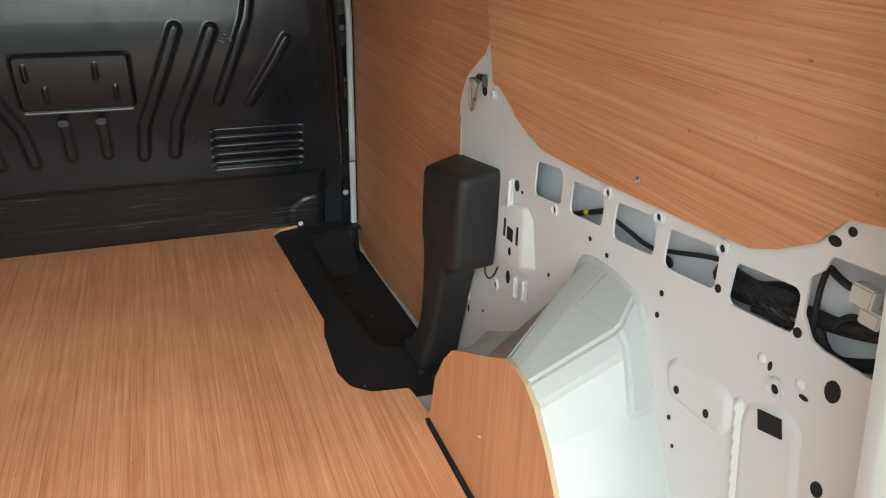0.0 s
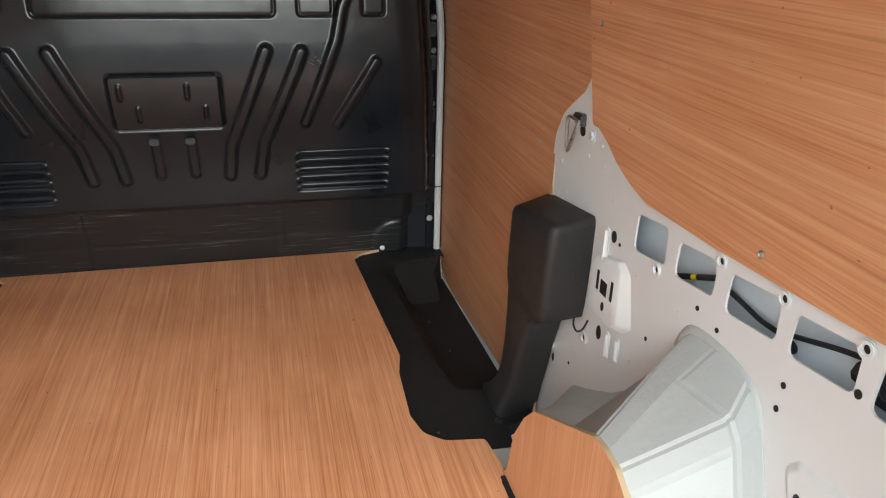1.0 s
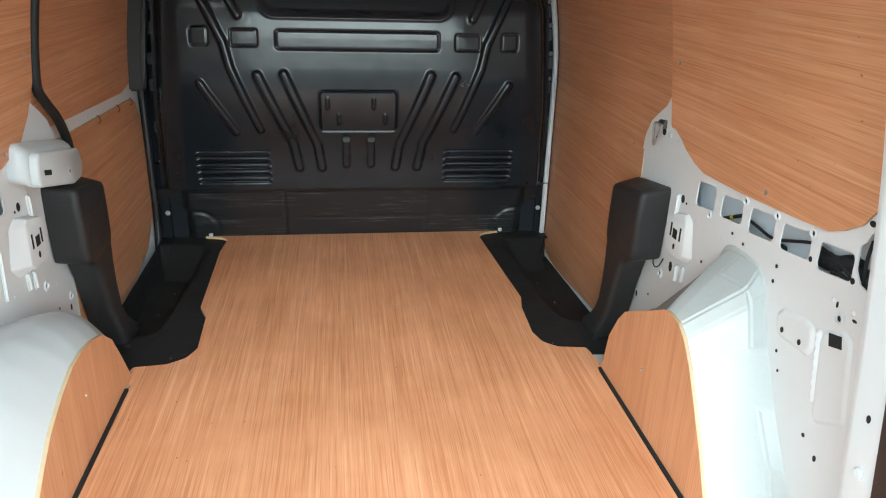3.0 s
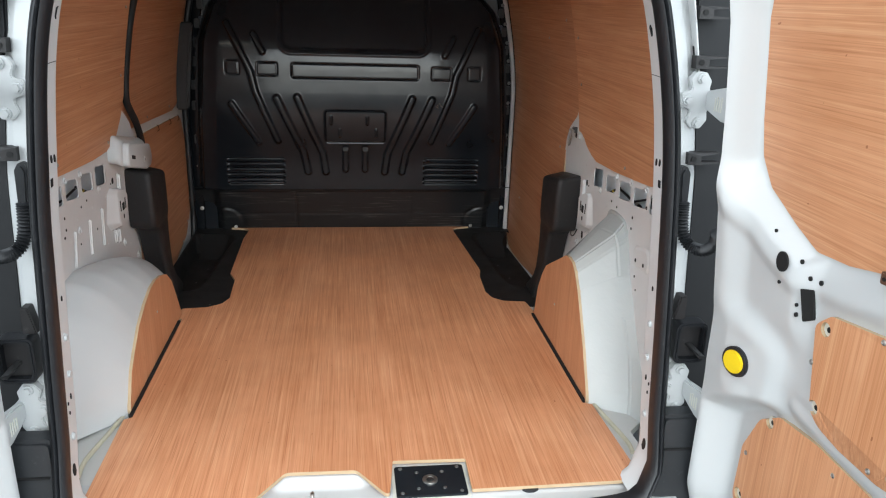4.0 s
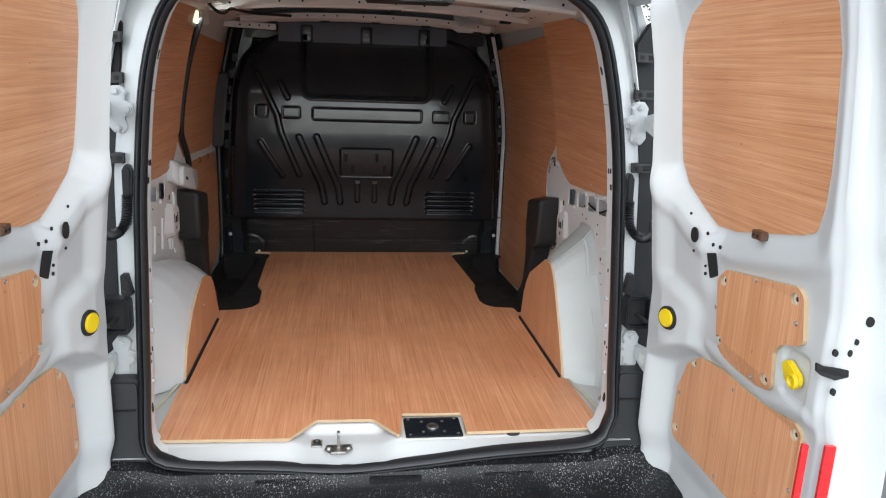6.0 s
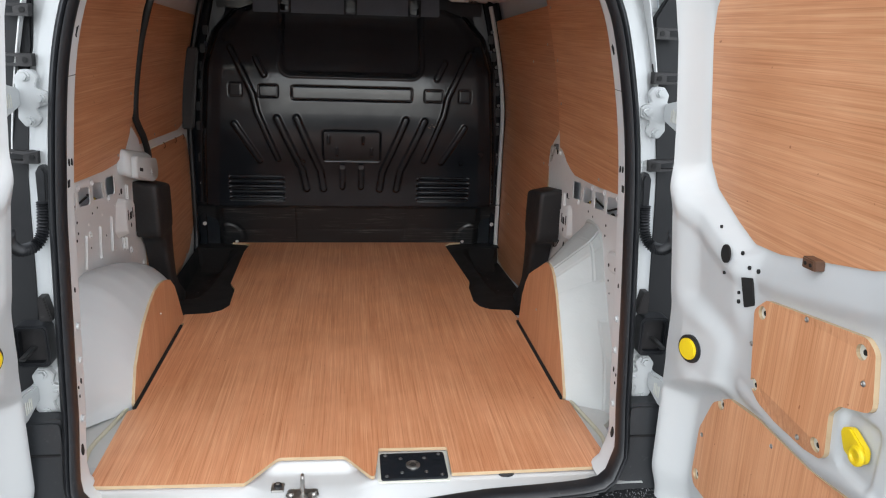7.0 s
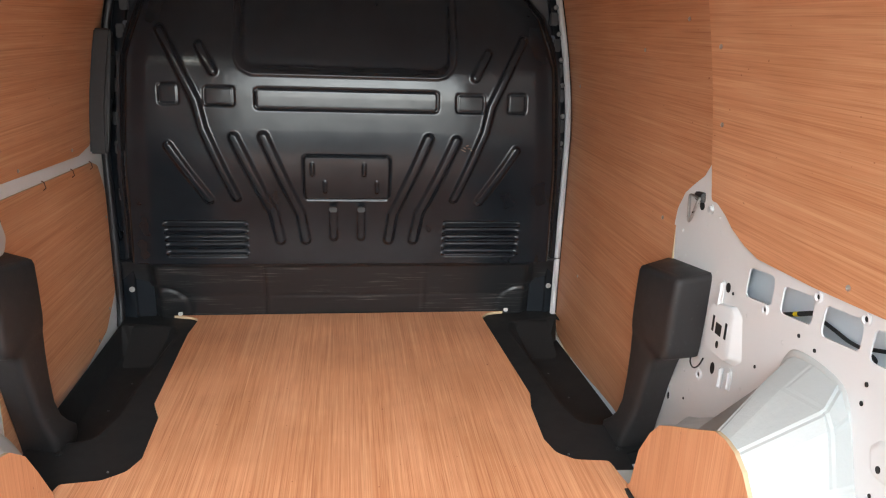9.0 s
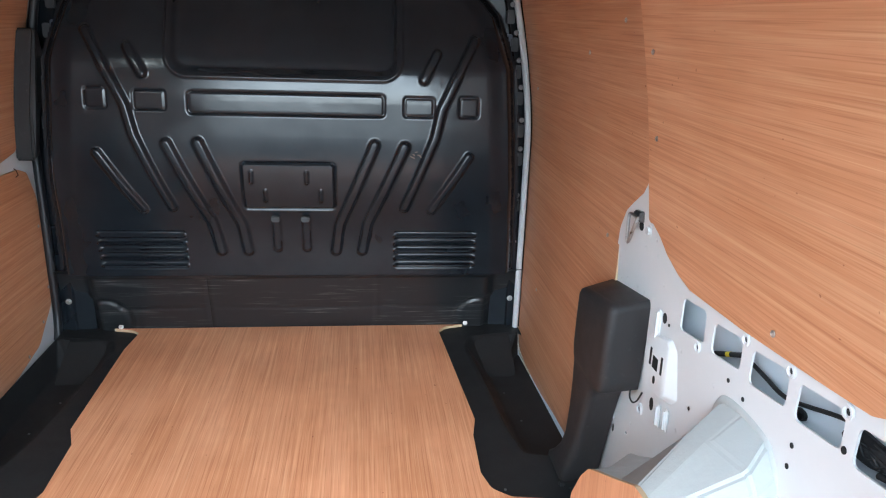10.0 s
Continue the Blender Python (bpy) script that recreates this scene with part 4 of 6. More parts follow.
seal = thing("door_seal", "black rubber seal round the rear door opening", "door seal", at=(RC, 0.0, -0.03))
part("lip", loft([ring(*q) for q in ((-0.004, 0.03), (-0.008, 0.0), (-0.004, -0.014), (0.002, -0.018), (0.005, -0.010), (0.007, -0.004))], True), RUBBER, seal, "folded inner sealing lip", smooth=True, angle=60)
part("bulb", loft([ring(*q) for q in ((0.006, -0.004), (0.007, -0.012), (0.011, -0.016), (0.016, -0.012), (0.018, -0.002))], True), RUBBER, seal, "hollow rubber bulb", smooth=True, angle=60)
part("carrier", loft([ring(*q) for q in ((0.0175, -0.002), (0.0195, -0.004), (0.023, 0.0), (0.025, 0.01), (0.025, 0.03))], True), RUBBER, seal, smooth=True, angle=60)

rear_frame = thing("rear_frame", "white painted rear body frame round the door opening", "van body", kind="structure")
# inner flange: from the seal to a rounded lip, then back to the side walls and the roof
idx = [i for i, p in enumerate(LOOP) if p.y > -0.03 and (p.y > 0.0 or abs(p.x - RC) > 0.56)]
k0 = next(i for i in idx if (i - 1) % len(LOOP) not in idx)
idx = [(k0 + i) % len(LOOP) for i in range(len(idx))]
cols = [[] for _ in range(8)]
for i in idx:
    p, n = LOOP[i], NORM[i]
    y, sgn = rear_y(p.y), (1 if p.x > 0 else -1)
    hi = step(1.10, 1.2, p.y)
    for c, (o, f) in zip(cols, ((-0.003, 0.02), (-0.002, 0.03), (-0.0016, 0.034), (0.0036, 0.091), (0.004, 0.095), (0.010, 0.110), (0.022, 0.115))):
        c.append((p.x + n.x * o, y + f * (1 - 0.3 * hi), p.y + n.y * o))
    wz = min(p.y, 1.12)
    side_x = sgn * (wx(wz) + 0.001)
    cols[7].append((side_x * (1 - hi) + (p.x * 1.04) * hi, y + 0.13 + 0.12 * hi, p.y + 0.02 * hi))
part("inner_flange", loft(cols), LIGHTENED_WHITE, rear_frame, "grey-white inner door pillar", smooth=True, angle=40)
# outer flange, dished channel and body corner
up = [i for i, p in enumerate(LOOP) if p.y > 0.10]
k0 = next(i for i in up if (i - 1) % len(LOOP) not in up)
up = [(k0 + i) % len(LOOP) for i in range(len(up))]
rows = [[r[i] for i in up] for r in (ring(0.021, 0.012), ring(0.030, 0.04), ring(0.038, 0.056), ring(0.068, 0.060), ring(0.078, 0.075), ring(0.12, 0.105), ring(0.18, 0.14))]
part("outer_flange", loft(rows), WHITE, rear_frame, smooth=True, angle=50)

# rear pillars with tail lamp backs, hinges, check strap boots and cable hoses
def mx(s, x):
    return RC + s * (x - RC)


for s in (-1, 1):
    X = lambda x, s=s: mx(s, x)
    lamp = thing("lamp_back", "charcoal plastic back of the tail lamp with clips", "tail lamp", "tail lamps", at=(X(0.75), 0.17, 0.7))
    part("back_plate", prism(rounded([(0.715, 0.10), (0.915, 0.10), (0.915, 1.14), (0.735, 1.14), (0.692, 1.08), (0.696, 0.97), (0.712, 0.90), (0.712, 0.82), (0.722, 0.70)], 0.01), lambda u, v, w, X=X: (X(u + 0.002), rear_y(v) + 0.075 + w + 0.35 * (u - 0.70), v), 0.0, 0.02, 0.004), LAMP_BLACK, lamp)
    for z in (1.045, 0.945, 0.745):
        fork = [(0.672, z - 0.013), (0.700, z - 0.013), (0.748, z - 0.012), (0.748, z - 0.009), (0.702, z - 0.007), (0.702, z + 0.006), (0.748, z + 0.009), (0.748, z + 0.012), (0.672, z + 0.013)]
        part("clip", prism(fork, lambda u, v, w, X=X: (X(u + 0.018), rear_y(v) + 0.045 + w + 0.25 * max(0, u - 0.70), v), 0.0, 0.022), BLACK_PLASTIC, lamp)
        hole(lamp, disc2(0.684, z, 0.006), lambda u, v, w, X=X: (X(u + 0.018), rear_y(v) + 0.0445 + w, v))
    for zc in (0.868, 0.228):
        hinge = thing("hinge", "white painted steel door hinge with three bolts", "hinge", "door hinges", at=(X(0.69), 0.11, zc))
        base = [(0.668, 0.058), (0.690, 0.058), (0.703, 0.04), (0.700, 0.022), (0.712, 0.012), (0.712, -0.012), (0.700, -0.022), (0.703, -0.042), (0.690, -0.06), (0.668, -0.06), (0.655, -0.045), (0.664, -0.02), (0.640, -0.012), (0.640, 0.014), (0.664, 0.02), (0.655, 0.042)]
        off = 0.030 if zc < 0.5 else 0.024
        hy = rear_y(zc) + 0.046
        part("leaf", prism(rounded([(u + off, zc + v) for u, v in base], 0.008, 3), lambda u, v, w, X=X, hy=hy: (X(u), hy + w + 0.13 * (v - 0.25) * 0, v), 0.0, 0.022, 0.005), WHITE, hinge, smooth=True)
        for u, v in ((0.680, 0.045), (0.654, 0.0), (0.680, -0.048)):
            hex_bolt(hinge, (X(u + off), hy - 0.001, zc + v), (0, -1, 0), 0.0085, 0.010, WHITE)
        part("arm", prism(rounded([(hy, -0.018), (hy, 0.02), (hy - 0.07, 0.034), (0.004, 0.034), (0.004, -0.034), (hy - 0.07, -0.034)], 0.006), lambda u, v, w, X=X, zc=zc, off=off: (X(0.705 + off * 0.5 + w), u, zc + v), 0.0, 0.016, 0.004), WHITE, hinge, smooth=True)
        for k in range(4):
            part("stamped_mark", block(min(X(0.704 + off * 0.5), X(0.706 + off * 0.5)), hy - 0.075 + k * 0.009, zc - 0.016, max(X(0.704 + off * 0.5), X(0.706 + off * 0.5)), hy - 0.071 + k * 0.009, zc + 0.014 - 0.004 * (k % 2), 0.0), CREAM, hinge)
    hose = thing("cable_hose", "black corrugated rubber hose between body and door", "cable hose", "cable hoses", at=(X(0.69), 0.1, 0.6))
    part("grommet", prism(rounded([(0.672, 0.645), (0.694, 0.645), (0.696, 0.715), (0.688, 0.73), (0.678, 0.73), (0.670, 0.715)], 0.008), lambda u, v, w, X=X: (X(u), rear_y(v) + 0.035 + w, v), 0.0, 0.03, 0.006), RUBBER, hose, smooth=True)
    path = [(X(0.682), 0.150, 0.655), (X(0.684), 0.150, 0.625), (X(0.689), 0.146, 0.585), (X(0.703), 0.135, 0.561), (X(0.721), 0.105, 0.560), (X(0.727), 0.075, 0.585), (X(0.718), 0.055, 0.615)]
    part("corrugation", tube(path, 0.0125, 12, 11, ribs=0.0018), RUBBER, hose, smooth=True, angle=80)
    boot = thing("check_strap_boot", "black rubber check strap boot on the door pillar", "check strap", "check straps", at=(X(0.71), 0.08, 0.34))
    part("frame", plate(box2(0.680, 0.298, 0.752, 0.395, 0.016), lambda u, v, w, X=X: (X(u), 0.085 + w, v), 0.045, [box2(0.690, 0.308, 0.742, 0.385, 0.010)], bevel=0.004), RUBBER, boot, smooth=True)
    part("cup", prism(box2(0.690, 0.308, 0.742, 0.385, 0.010), lambda u, v, w, X=X: (X(u), 0.10 + w, v), 0.0, 0.02, 0.004), BLACK_PLASTIC, boot)
    part("strap", block(min(X(0.708), X(0.722)), 0.03, 0.338, max(X(0.708), X(0.722)), 0.10, 0.345, 0.002), DARK_STEEL, boot)
    part("bracket", prism(rounded([(0.672, 0.40), (0.70, 0.40), (0.70, 0.455), (0.684, 0.455)], 0.004), lambda u, v, w, X=X: (X(u), 0.10 + w, v), 0.0, 0.03, 0.003), BLACK_PLASTIC, boot)

# ---- bumper ----
bumper = thing("rear_bumper", "dark grey plastic rear bumper with dried water spots", "bumper", at=(RC, -0.1, -0.35))
rows = []
for x in np.linspace(-0.93, 0.93, 81):
    e = abs(x)
    c = max(0.0, e - 0.6)
    pull = 0.55 * c * c
    dip = 0.014 * (1 - step(0.0, 0.4, abs(x + 0.1)))
    up = 0.0 + 0.02 * step(0.55, 0.66, e)
    lip = -0.055 - dip + up
    rows.append([(RC + x, 0.02, lip + 0.01), (RC + x, -0.012, lip), (RC + x, -0.020, lip - 0.018), (RC + x, -0.035 + 0.3 * pull, lip - 0.030), (RC + x, -0.10 + pull, lip - 0.037), (RC + x, -0.165 + pull, lip - 0.043),
                 (RC + x, -0.185 + pull, lip - 0.055), (RC + x, -0.195 + pull, lip - 0.085), (RC + x, -0.19 + pull, -0.28), (RC + x, -0.14 + pull, -0.38), (RC + x, 0.1, -0.40)])
part("skin", loft(rows), BUMPER, bumper, smooth=True, angle=35)
for x in (-0.28, 0.02, 0.33):
    part("step_pad", block(RC + x - 0.07, -0.028, -0.105, RC + x + 0.07, -0.016, -0.072, 0.003), BUMPER, bumper)
for s in (-1, 1):
    corner = [(0.655, 0.19), (0.80, 0.19), (0.80, -0.085), (0.62, -0.085), (0.60, -0.05), (0.648, 0.03)]
    part("corner_piece", prism(rounded([(p[0], p[1]) for p in corner], 0.02), lambda u, v, w, s=s: (mx(s, u), 0.035 + w + 0.05 * v - 0.15 * max(0, 0.05 - v), v), 0.0, 0.05, 0.008), GREY_PLASTIC, bumper, "plain dark corner piece", smooth=True)
    part("panel_joint", block(min(mx(s, 0.665), mx(s, 0.79)), 0.033, 0.108, max(mx(s, 0.665), mx(s, 0.79)), 0.045, 0.1115, 0.0), HOLE, bumper)
    hex_bolt(bumper, (mx(s, 0.69), 0.026, -0.005), (0, -1, 0.2), 0.009, 0.004, BLACK_PLASTIC, "clip")
    part("reflector", prism(rounded([(0.66, -0.20), (0.82, -0.19), (0.82, -0.14), (0.67, -0.15)], 0.012), lambda u, v, w, s=s: (mx(s, u), -0.19 + 0.55 * max(0, u - 0.6) ** 2 - 0.004 + w, v), 0.0, 0.01, 0.002), RED_TAPE, bumper, "red tail reflector")

# ---- rear doors ----
WINDOW = [(-0.020, 0.940), (-0.022, 0.863), (-0.029, 0.793), (-0.063, 0.742), (-0.152, 0.694), (-0.215, 0.667), (-0.299, 0.672), (-0.537, 0.720), (-0.582, 0.735), (-0.600, 0.785), (-0.612, 0.85), (-0.618, 0.95), (-0.620, 1.05), (-0.606, 1.128), (-0.577, 1.167), (-0.529, 1.197), (-0.437, 1.210), (-0.187, 1.180), (-0.126, 1.169), (-0.073, 1.143), (-0.035, 1.097), (-0.019, 1.029)]
UPPER = [(-0.265, 0.556), (-0.299, 0.585), (-0.564, 0.626), (-0.583, 0.612), (-0.601, 0.522), (-0.532, 0.498), (-0.513, 0.475), (-0.521, 0.405), (-0.505, 0.388), (-0.460, 0.378), (-0.37, 0.378), (-0.315, 0.388), (-0.293, 0.41)]
LOWER = [(-0.093, 0.088), (-0.098, 0.208), (-0.139, 0.293), (-0.196, 0.332), (-0.313, 0.347), (-0.469, 0.344), (-0.595, 0.361), (-0.612, 0.345), (-0.615, 0.085), (-0.59, 0.07), (-0.11, 0.07)]
K = 0.974
WIN_R, UP_R, LOW_R = rounded(WINDOW, 0.03, 3), rounded(UPPER, [.02, .02, .02, .02, .02, .015, .015, .02, .02, .05, .05, .04, .03], 4), rounded(LOWER, [.02, .04, .04, .04, .08, .08, .02, .02, .02, .02, .02], 4)


def door_face(z):
    """Half width at which the plywood faces of an open rear door stand."""
    return 0.762 - 0.020 * step(0.33, 0.42, z) - 0.115 * max(0, z - 0.6)


def door_metal(y, z):
    x = door_face(z) + 0.009
    flange = 0.711 - 0.11 * max(0, z - 0.42)
    hi = step(0.40, 0.58, z)
    far = step(0.58, 0.80, z)
    c = -0.165 + 0.08 * hi + 0.075 * far + 0.135 * step(0.37, 0.25, z)
    hi *= 1 - far
    lo = (c - 0.04 - 0.08 * hi) * (1 - far) - 0.022 * far
    x += (flange - x) * step(lo, min(0.0, c + 0.035 + 0.03 * hi), y)
    d = signed((y, z), WINDOW)
    # flat field with the lock holes, between the hinge flange and the upper sheet
    m = step(0.45, 0.53, z) * (1 - step(0.69, 0.80, z))
    if m > 0:
        field = flange + 0.022 * step(-0.015, -0.085, y) - 0.07 * y
        field += (door_face(z) + 0.009 - field) * max(step(-0.200, -0.262, y), 1 - step(0.0, 0.035, d))
        x += (field - x) * m
    # level pad of the yellow stop, below the field
    m = step(0.322, 0.362, z) * (1 - step(0.435, 0.505, z)) * (1 - step(-0.16, -0.235, y))
    if m > 0:
        x += (0.709 + 0.2 * max(0.0, -y - 0.06) - x) * m
    if d < 0.09:
        x += 0.012 * (1 - step(0.0, 0.04, d)) - 0.006 * (1 - step(0.0, 0.03, abs(d - 0.06)))
    # ridge between the two lower sheets, and the rim round the catch
    x -= 0.008 * (1 - step(0.002, 0.030, line_dist((y, z), [(-0.24, 0.372), (-0.34, 0.362), (-0.48, 0.358), (-0.62, 0.385)])))
    x += 0.008 * (1 - step(-0.01, 0.0, rbox((y, z), -0.575, 0.45, 0.045, 0.055, 0.02)))
    x += 0.012 * step(-0.645, -0.662, y)
    x += 0.016 * step(0.06, -0.02, z)
    return x


OUT_EDGE = [(-0.13, 0.835), (0.05, 0.855), (0.25, 0.876), (0.33, 0.874), (0.38, 0.868), (0.43, 0.862), (0.47, 0.850), (0.56, 0.842), (0.65, 0.831), (0.69, 0.821), (0.715, 0.815), (0.733, 0.805), (0.85, 0.784), (1.0, 0.751), (1.127, 0.720), (1.2, 0.702), (1.30, 0.675)]


def rear_door(s):
    ob = thing("rear_door", "open white rear van door lined with three plywood sheets" if s > 0 else "open white rear van door with plywood sheets and yellow stop", "van door", "rear doors", at=(mx(s, 0.74), -0.3, -0.13))
    X = lambda x: mx(s, x)
    zt = 1.285
    part("inner_panel", grid(0.002, -0.662, 130, -0.13, zt, 270, lambda u, v: (X(door_metal(u, v)), u, v)), WHITE, ob, smooth=True, angle=60)
    rows = []
    for z in np.linspace(-0.13, zt, 90):
        o = np.interp(z, [q[0] for q in OUT_EDGE], [q[1] for q in OUT_EDGE])
        i0 = door_metal(-0.662, z)
        q = [(i0, -0.662), (i0 + 0.006, -0.670), (i0 + 0.02, -0.675)]
        q += [(i0 + (o - i0) * t, -0.675 - 0.02 * t + 0.012 * math.sin(math.pi * t)) for t in (0.35, 0.6, 0.8)]
        q += [(o - 0.006, -0.698), (o, -0.702), (o + 0.004, -0.698), (o + 0.004, -0.69)]
        q += [(o + 0.012, -0.5), (o + 0.014, -0.2), (o, -0.02), (o - 0.02, 0.008), (door_metal(0.002, z) + 0.01, 0.010), (door_metal(0.002, z), 0.002)]
        rows.append([(X(a), y, z) for a, y in q])
    part("outer_shell", loft(rows), WHITE, ob, smooth=True, angle=40)
    for z in (-0.13, zt):
        o = np.interp(z, [q[0] for q in OUT_EDGE], [q[1] for q in OUT_EDGE])
        part("edge", block(min(X(0.70 if z < 1 else 0.64), X(o)), -0.69, z - 0.006, max(X(0.70 if z < 1 else 0.64), X(o)), 0.005, z + 0.006, 0.003), WHITE, ob)
    # rubber along the hinge side and lower hem
    part("hem", tube([(X(0.775), 0.0, -0.10), (X(0.785), -0.05, -0.116), (X(0.79), -0.3, -0.118), (X(0.79), -0.62, -0.112)], 0.006, 8, 4), WHITE, ob, smooth=True)
    part("window_sheet", plate(WIN_R, lambda u, v, w: (X(door_face(v) + 0.0198 + w), u, v), 0.006, cuts=(0.62, 0.8, 1.0)), [PLY_DOOR, PLY_DOOR], ob, "plywood sheet over the window, grain across")
    for name, out, cups, screws in (("upper_sheet", UP_R, ((-0.292, 0.558), (-0.555, 0.600), (-0.302, 0.418), (-0.495, 0.408)), ((-0.42, 0.597), (-0.572, 0.557), (-0.275, 0.49), (-0.445, 0.392))),
                                    ("lower_sheet", LOW_R, ((-0.17, 0.305), (-0.59, 0.335), (-0.113, 0.10), (-0.59, 0.10)), ((-0.36, 0.322), (-0.115, 0.20), (-0.602, 0.22), (-0.33, 0.085)))):
        sh = part(name, plate(out, lambda u, v, w: (X(door_face(v) + w), u, v), 0.009, [disc2(y, z, 0.0125) for y, z in cups]), [PLY_UP, PLY_EDGE], ob)
        for y, z in cups:
            part("fixing", prism(disc2(y, z, 0.0122, 12), lambda u, v, w: (X(door_face(v) + w), u, v), 0.006, 0.0085), CREAM, sh)
            hole(sh, disc2(y - 0.002, z, 0.005, 10), lambda u, v, w: (X(door_face(v) + 0.0058 + w), u, v))
        for y, z in screws:
            screw(sh, (X(door_face(z) - 0.0005), y, z), (-s, 0, 0), 0.005)
    on = lambda u, v, w: (X(door_metal(u, v) + (3 * w if w < 0 else w)), u, v)
    stop = part("door_stop", prism(disc2(-0.099, 0.400, 0.0305, 24, 0.0305), lambda u, v, w: (X(0.7135 + w - 0.30 * (u + 0.101)), u, v), -0.004, 0.012, 0.002), RUBBER, ob, "black rubber ring of a door stop")
    part("cap", prism(disc2(-0.099, 0.400, 0.0230, 24, 0.0235), lambda u, v, w: (X(0.7135 + w - 0.30 * (u + 0.101)), u, v), -0.008, 0.0, 0.002), YELLOW, stop, "yellow plastic cap")
    def round_hole(y, z, r, n):
        """A round hole whose dark face stays level with the nearest part of the sheet round it."""
        x = min(door_metal(y + a * r, z + c * r) for a, c in ((0, 0), (1, 0), (-1, 0), (0, 1), (0, -1)))
        hole(ob, disc2(y, z, r, n, r * 1.1), lambda u, v, w: (X(x + 2 * w), u, v))
    round_hole(-0.181, 0.638, 0.0165, 24)
    hole(ob, rounded([(-0.227, 0.605), (-0.247, 0.610), (-0.252, 0.557), (-0.232, 0.545)], 0.002, 2), on)
    for y, z, r in ((-0.134, 0.680, .004), (-0.211, 0.648, .005), (-0.237, 0.627, .005), (-0.256, 0.626, .0055), (-0.174, 0.597, .004), (-0.218, 0.571, .004), (-0.219, 0.553, .005)):
        round_hole(y, z, r * 0.75, 10)
    for y, z, in ((-0.30, 1.200), (-0.41, 0.690)):
        br = part("window_clip", prism(rounded([(y - 0.018, z - 0.008), (y + 0.018, z - 0.010), (y + 0.016, z + 0.010), (y - 0.016, z + 0.010)], 0.003), lambda u, v, w: (X(door_face(v) + 0.0 + w), u, v), 0.0, 0.02, 0.003), BROWN, ob, "brown plastic clip")
        hole(br, disc2(y - 0.007, z, 0.0033, 8), lambda u, v, w: (X(door_face(v) - 0.0002 + w), u, v))
        hole(br, disc2(y + 0.007, z, 0.0033, 8), lambda u, v, w: (X(door_face(v) - 0.0002 + w), u, v))
    cap = part("catch_cap", prism(rounded([(-0.541, 0.468), (-0.563, 0.480), (-0.600, 0.462), (-0.604, 0.442), (-0.588, 0.429), (-0.558, 0.437)], 0.014), lambda u, v, w: (X(door_face(v) + 0.004 + w), u, v), -0.004, 0.01, 0.003), YELLOW, ob, "yellow plastic catch cover", smooth=True)
    hole(cap, disc2(-0.589, 0.447, 0.007, 12), lambda u, v, w: (X(door_face(v) - 0.0005 + w), u, v), "finger_hole", YELLOW)
    part("finger_ring", tube([(X(door_face(0.45) - 0.001), -0.589 + 0.0115 * math.cos(a), 0.447 + 0.0115 * math.sin(a)) for a in np.linspace(0, math.tau, 20)], 0.005, 8), YELLOW, cap, smooth=True)
    # end face: lock slot, holes, reflectors
    def end(u, v, w):
        i0 = door_metal(-0.662, v)
        o = np.interp(v, [q[0] for q in OUT_EDGE], [q[1] for q in OUT_EDGE])
        t = (-0.075 + (u + 0.075) * 0.963 - i0) / (o - i0)
        u, v = -0.075 + (u + 0.075) * 0.963, 1.1 + (v - 1.1) * K
        return X(u), -0.675 - 0.02 * t + 0.012 * math.sin(math.pi * max(0, min(1, t))) + w * 3 - 0.001, v + 0.012
    hole(ob, rounded([(0.755, 0.492), (0.77, 0.485), (0.818, 0.478), (0.820, 0.464), (0.79, 0.460), (0.765, 0.468), (0.757, 0.475)], 0.003), end)
    for u, v, r in ((0.841, 0.572, .0085), (0.785, 0.512, .006), (0.815, 0.511, .006), (0.825, 0.532, .005), (0.793, 0.436, .006)):
        hole(ob, disc2(u, v, r * 0.72, 14, r * 1.15), end)
    if s > 0:
        for u0, u1 in ((0.758, 0.770), (0.800, 0.820)):
            part("reflector_tape", prism(box2(u0, 0.12, u1, 0.325, 0.003), end, -0.001, 0.001), RED_TAPE, ob, "red reflective tape strip")
    part("top_latch", prism(rounded([(-0.50, 1.285), (-0.50, 1.215), (-0.53, 1.185), (-0.63, 1.178), (-0.635, 1.285)], 0.012), lambda u, v, w: (X(door_face(v) + w), u, v), -0.028, 0.03, 0.006), GREY_PLASTIC, ob, "charcoal plastic top latch housing", smooth=True)
    return ob


rear_door(1)
rear_door(-1)

# ---- fittings on the side walls ----
def boss(wall, s, y, z, r=0.012):
    """A raised ring with a hole in it."""
    ring_ = part("boss", plate(disc2(y, z, r, 16), side(s, -0.004), 0.0045, [disc2(y, z, r * 0.42, 12)], bevel=0.0018), LIGHTENED_WHITE, wall, smooth=True)
    hole(ring_, disc2(y, z, r * 0.42, 12), side(s, 0.0005))


def bar(wall, s, y0, z0, y1, z1, r=0.006, h=0.006, name="bead"):
    """A long pressed bead."""
    a, b_ = Vector((y0, z0)), Vector((y1, z1))
    d = (b_ - a).normalized()
    n = Vector((-d.y, d.x)) * r
    out = rounded([a + n - d * r, a - n - d * r, b_ - n + d * r, b_ + n + d * r], r * 0.9, 4)
    part(name, prism(out, side(s), -h, 0.002, h * 0.6, 3), LIGHTENED_WHITE, wall, smooth=True)


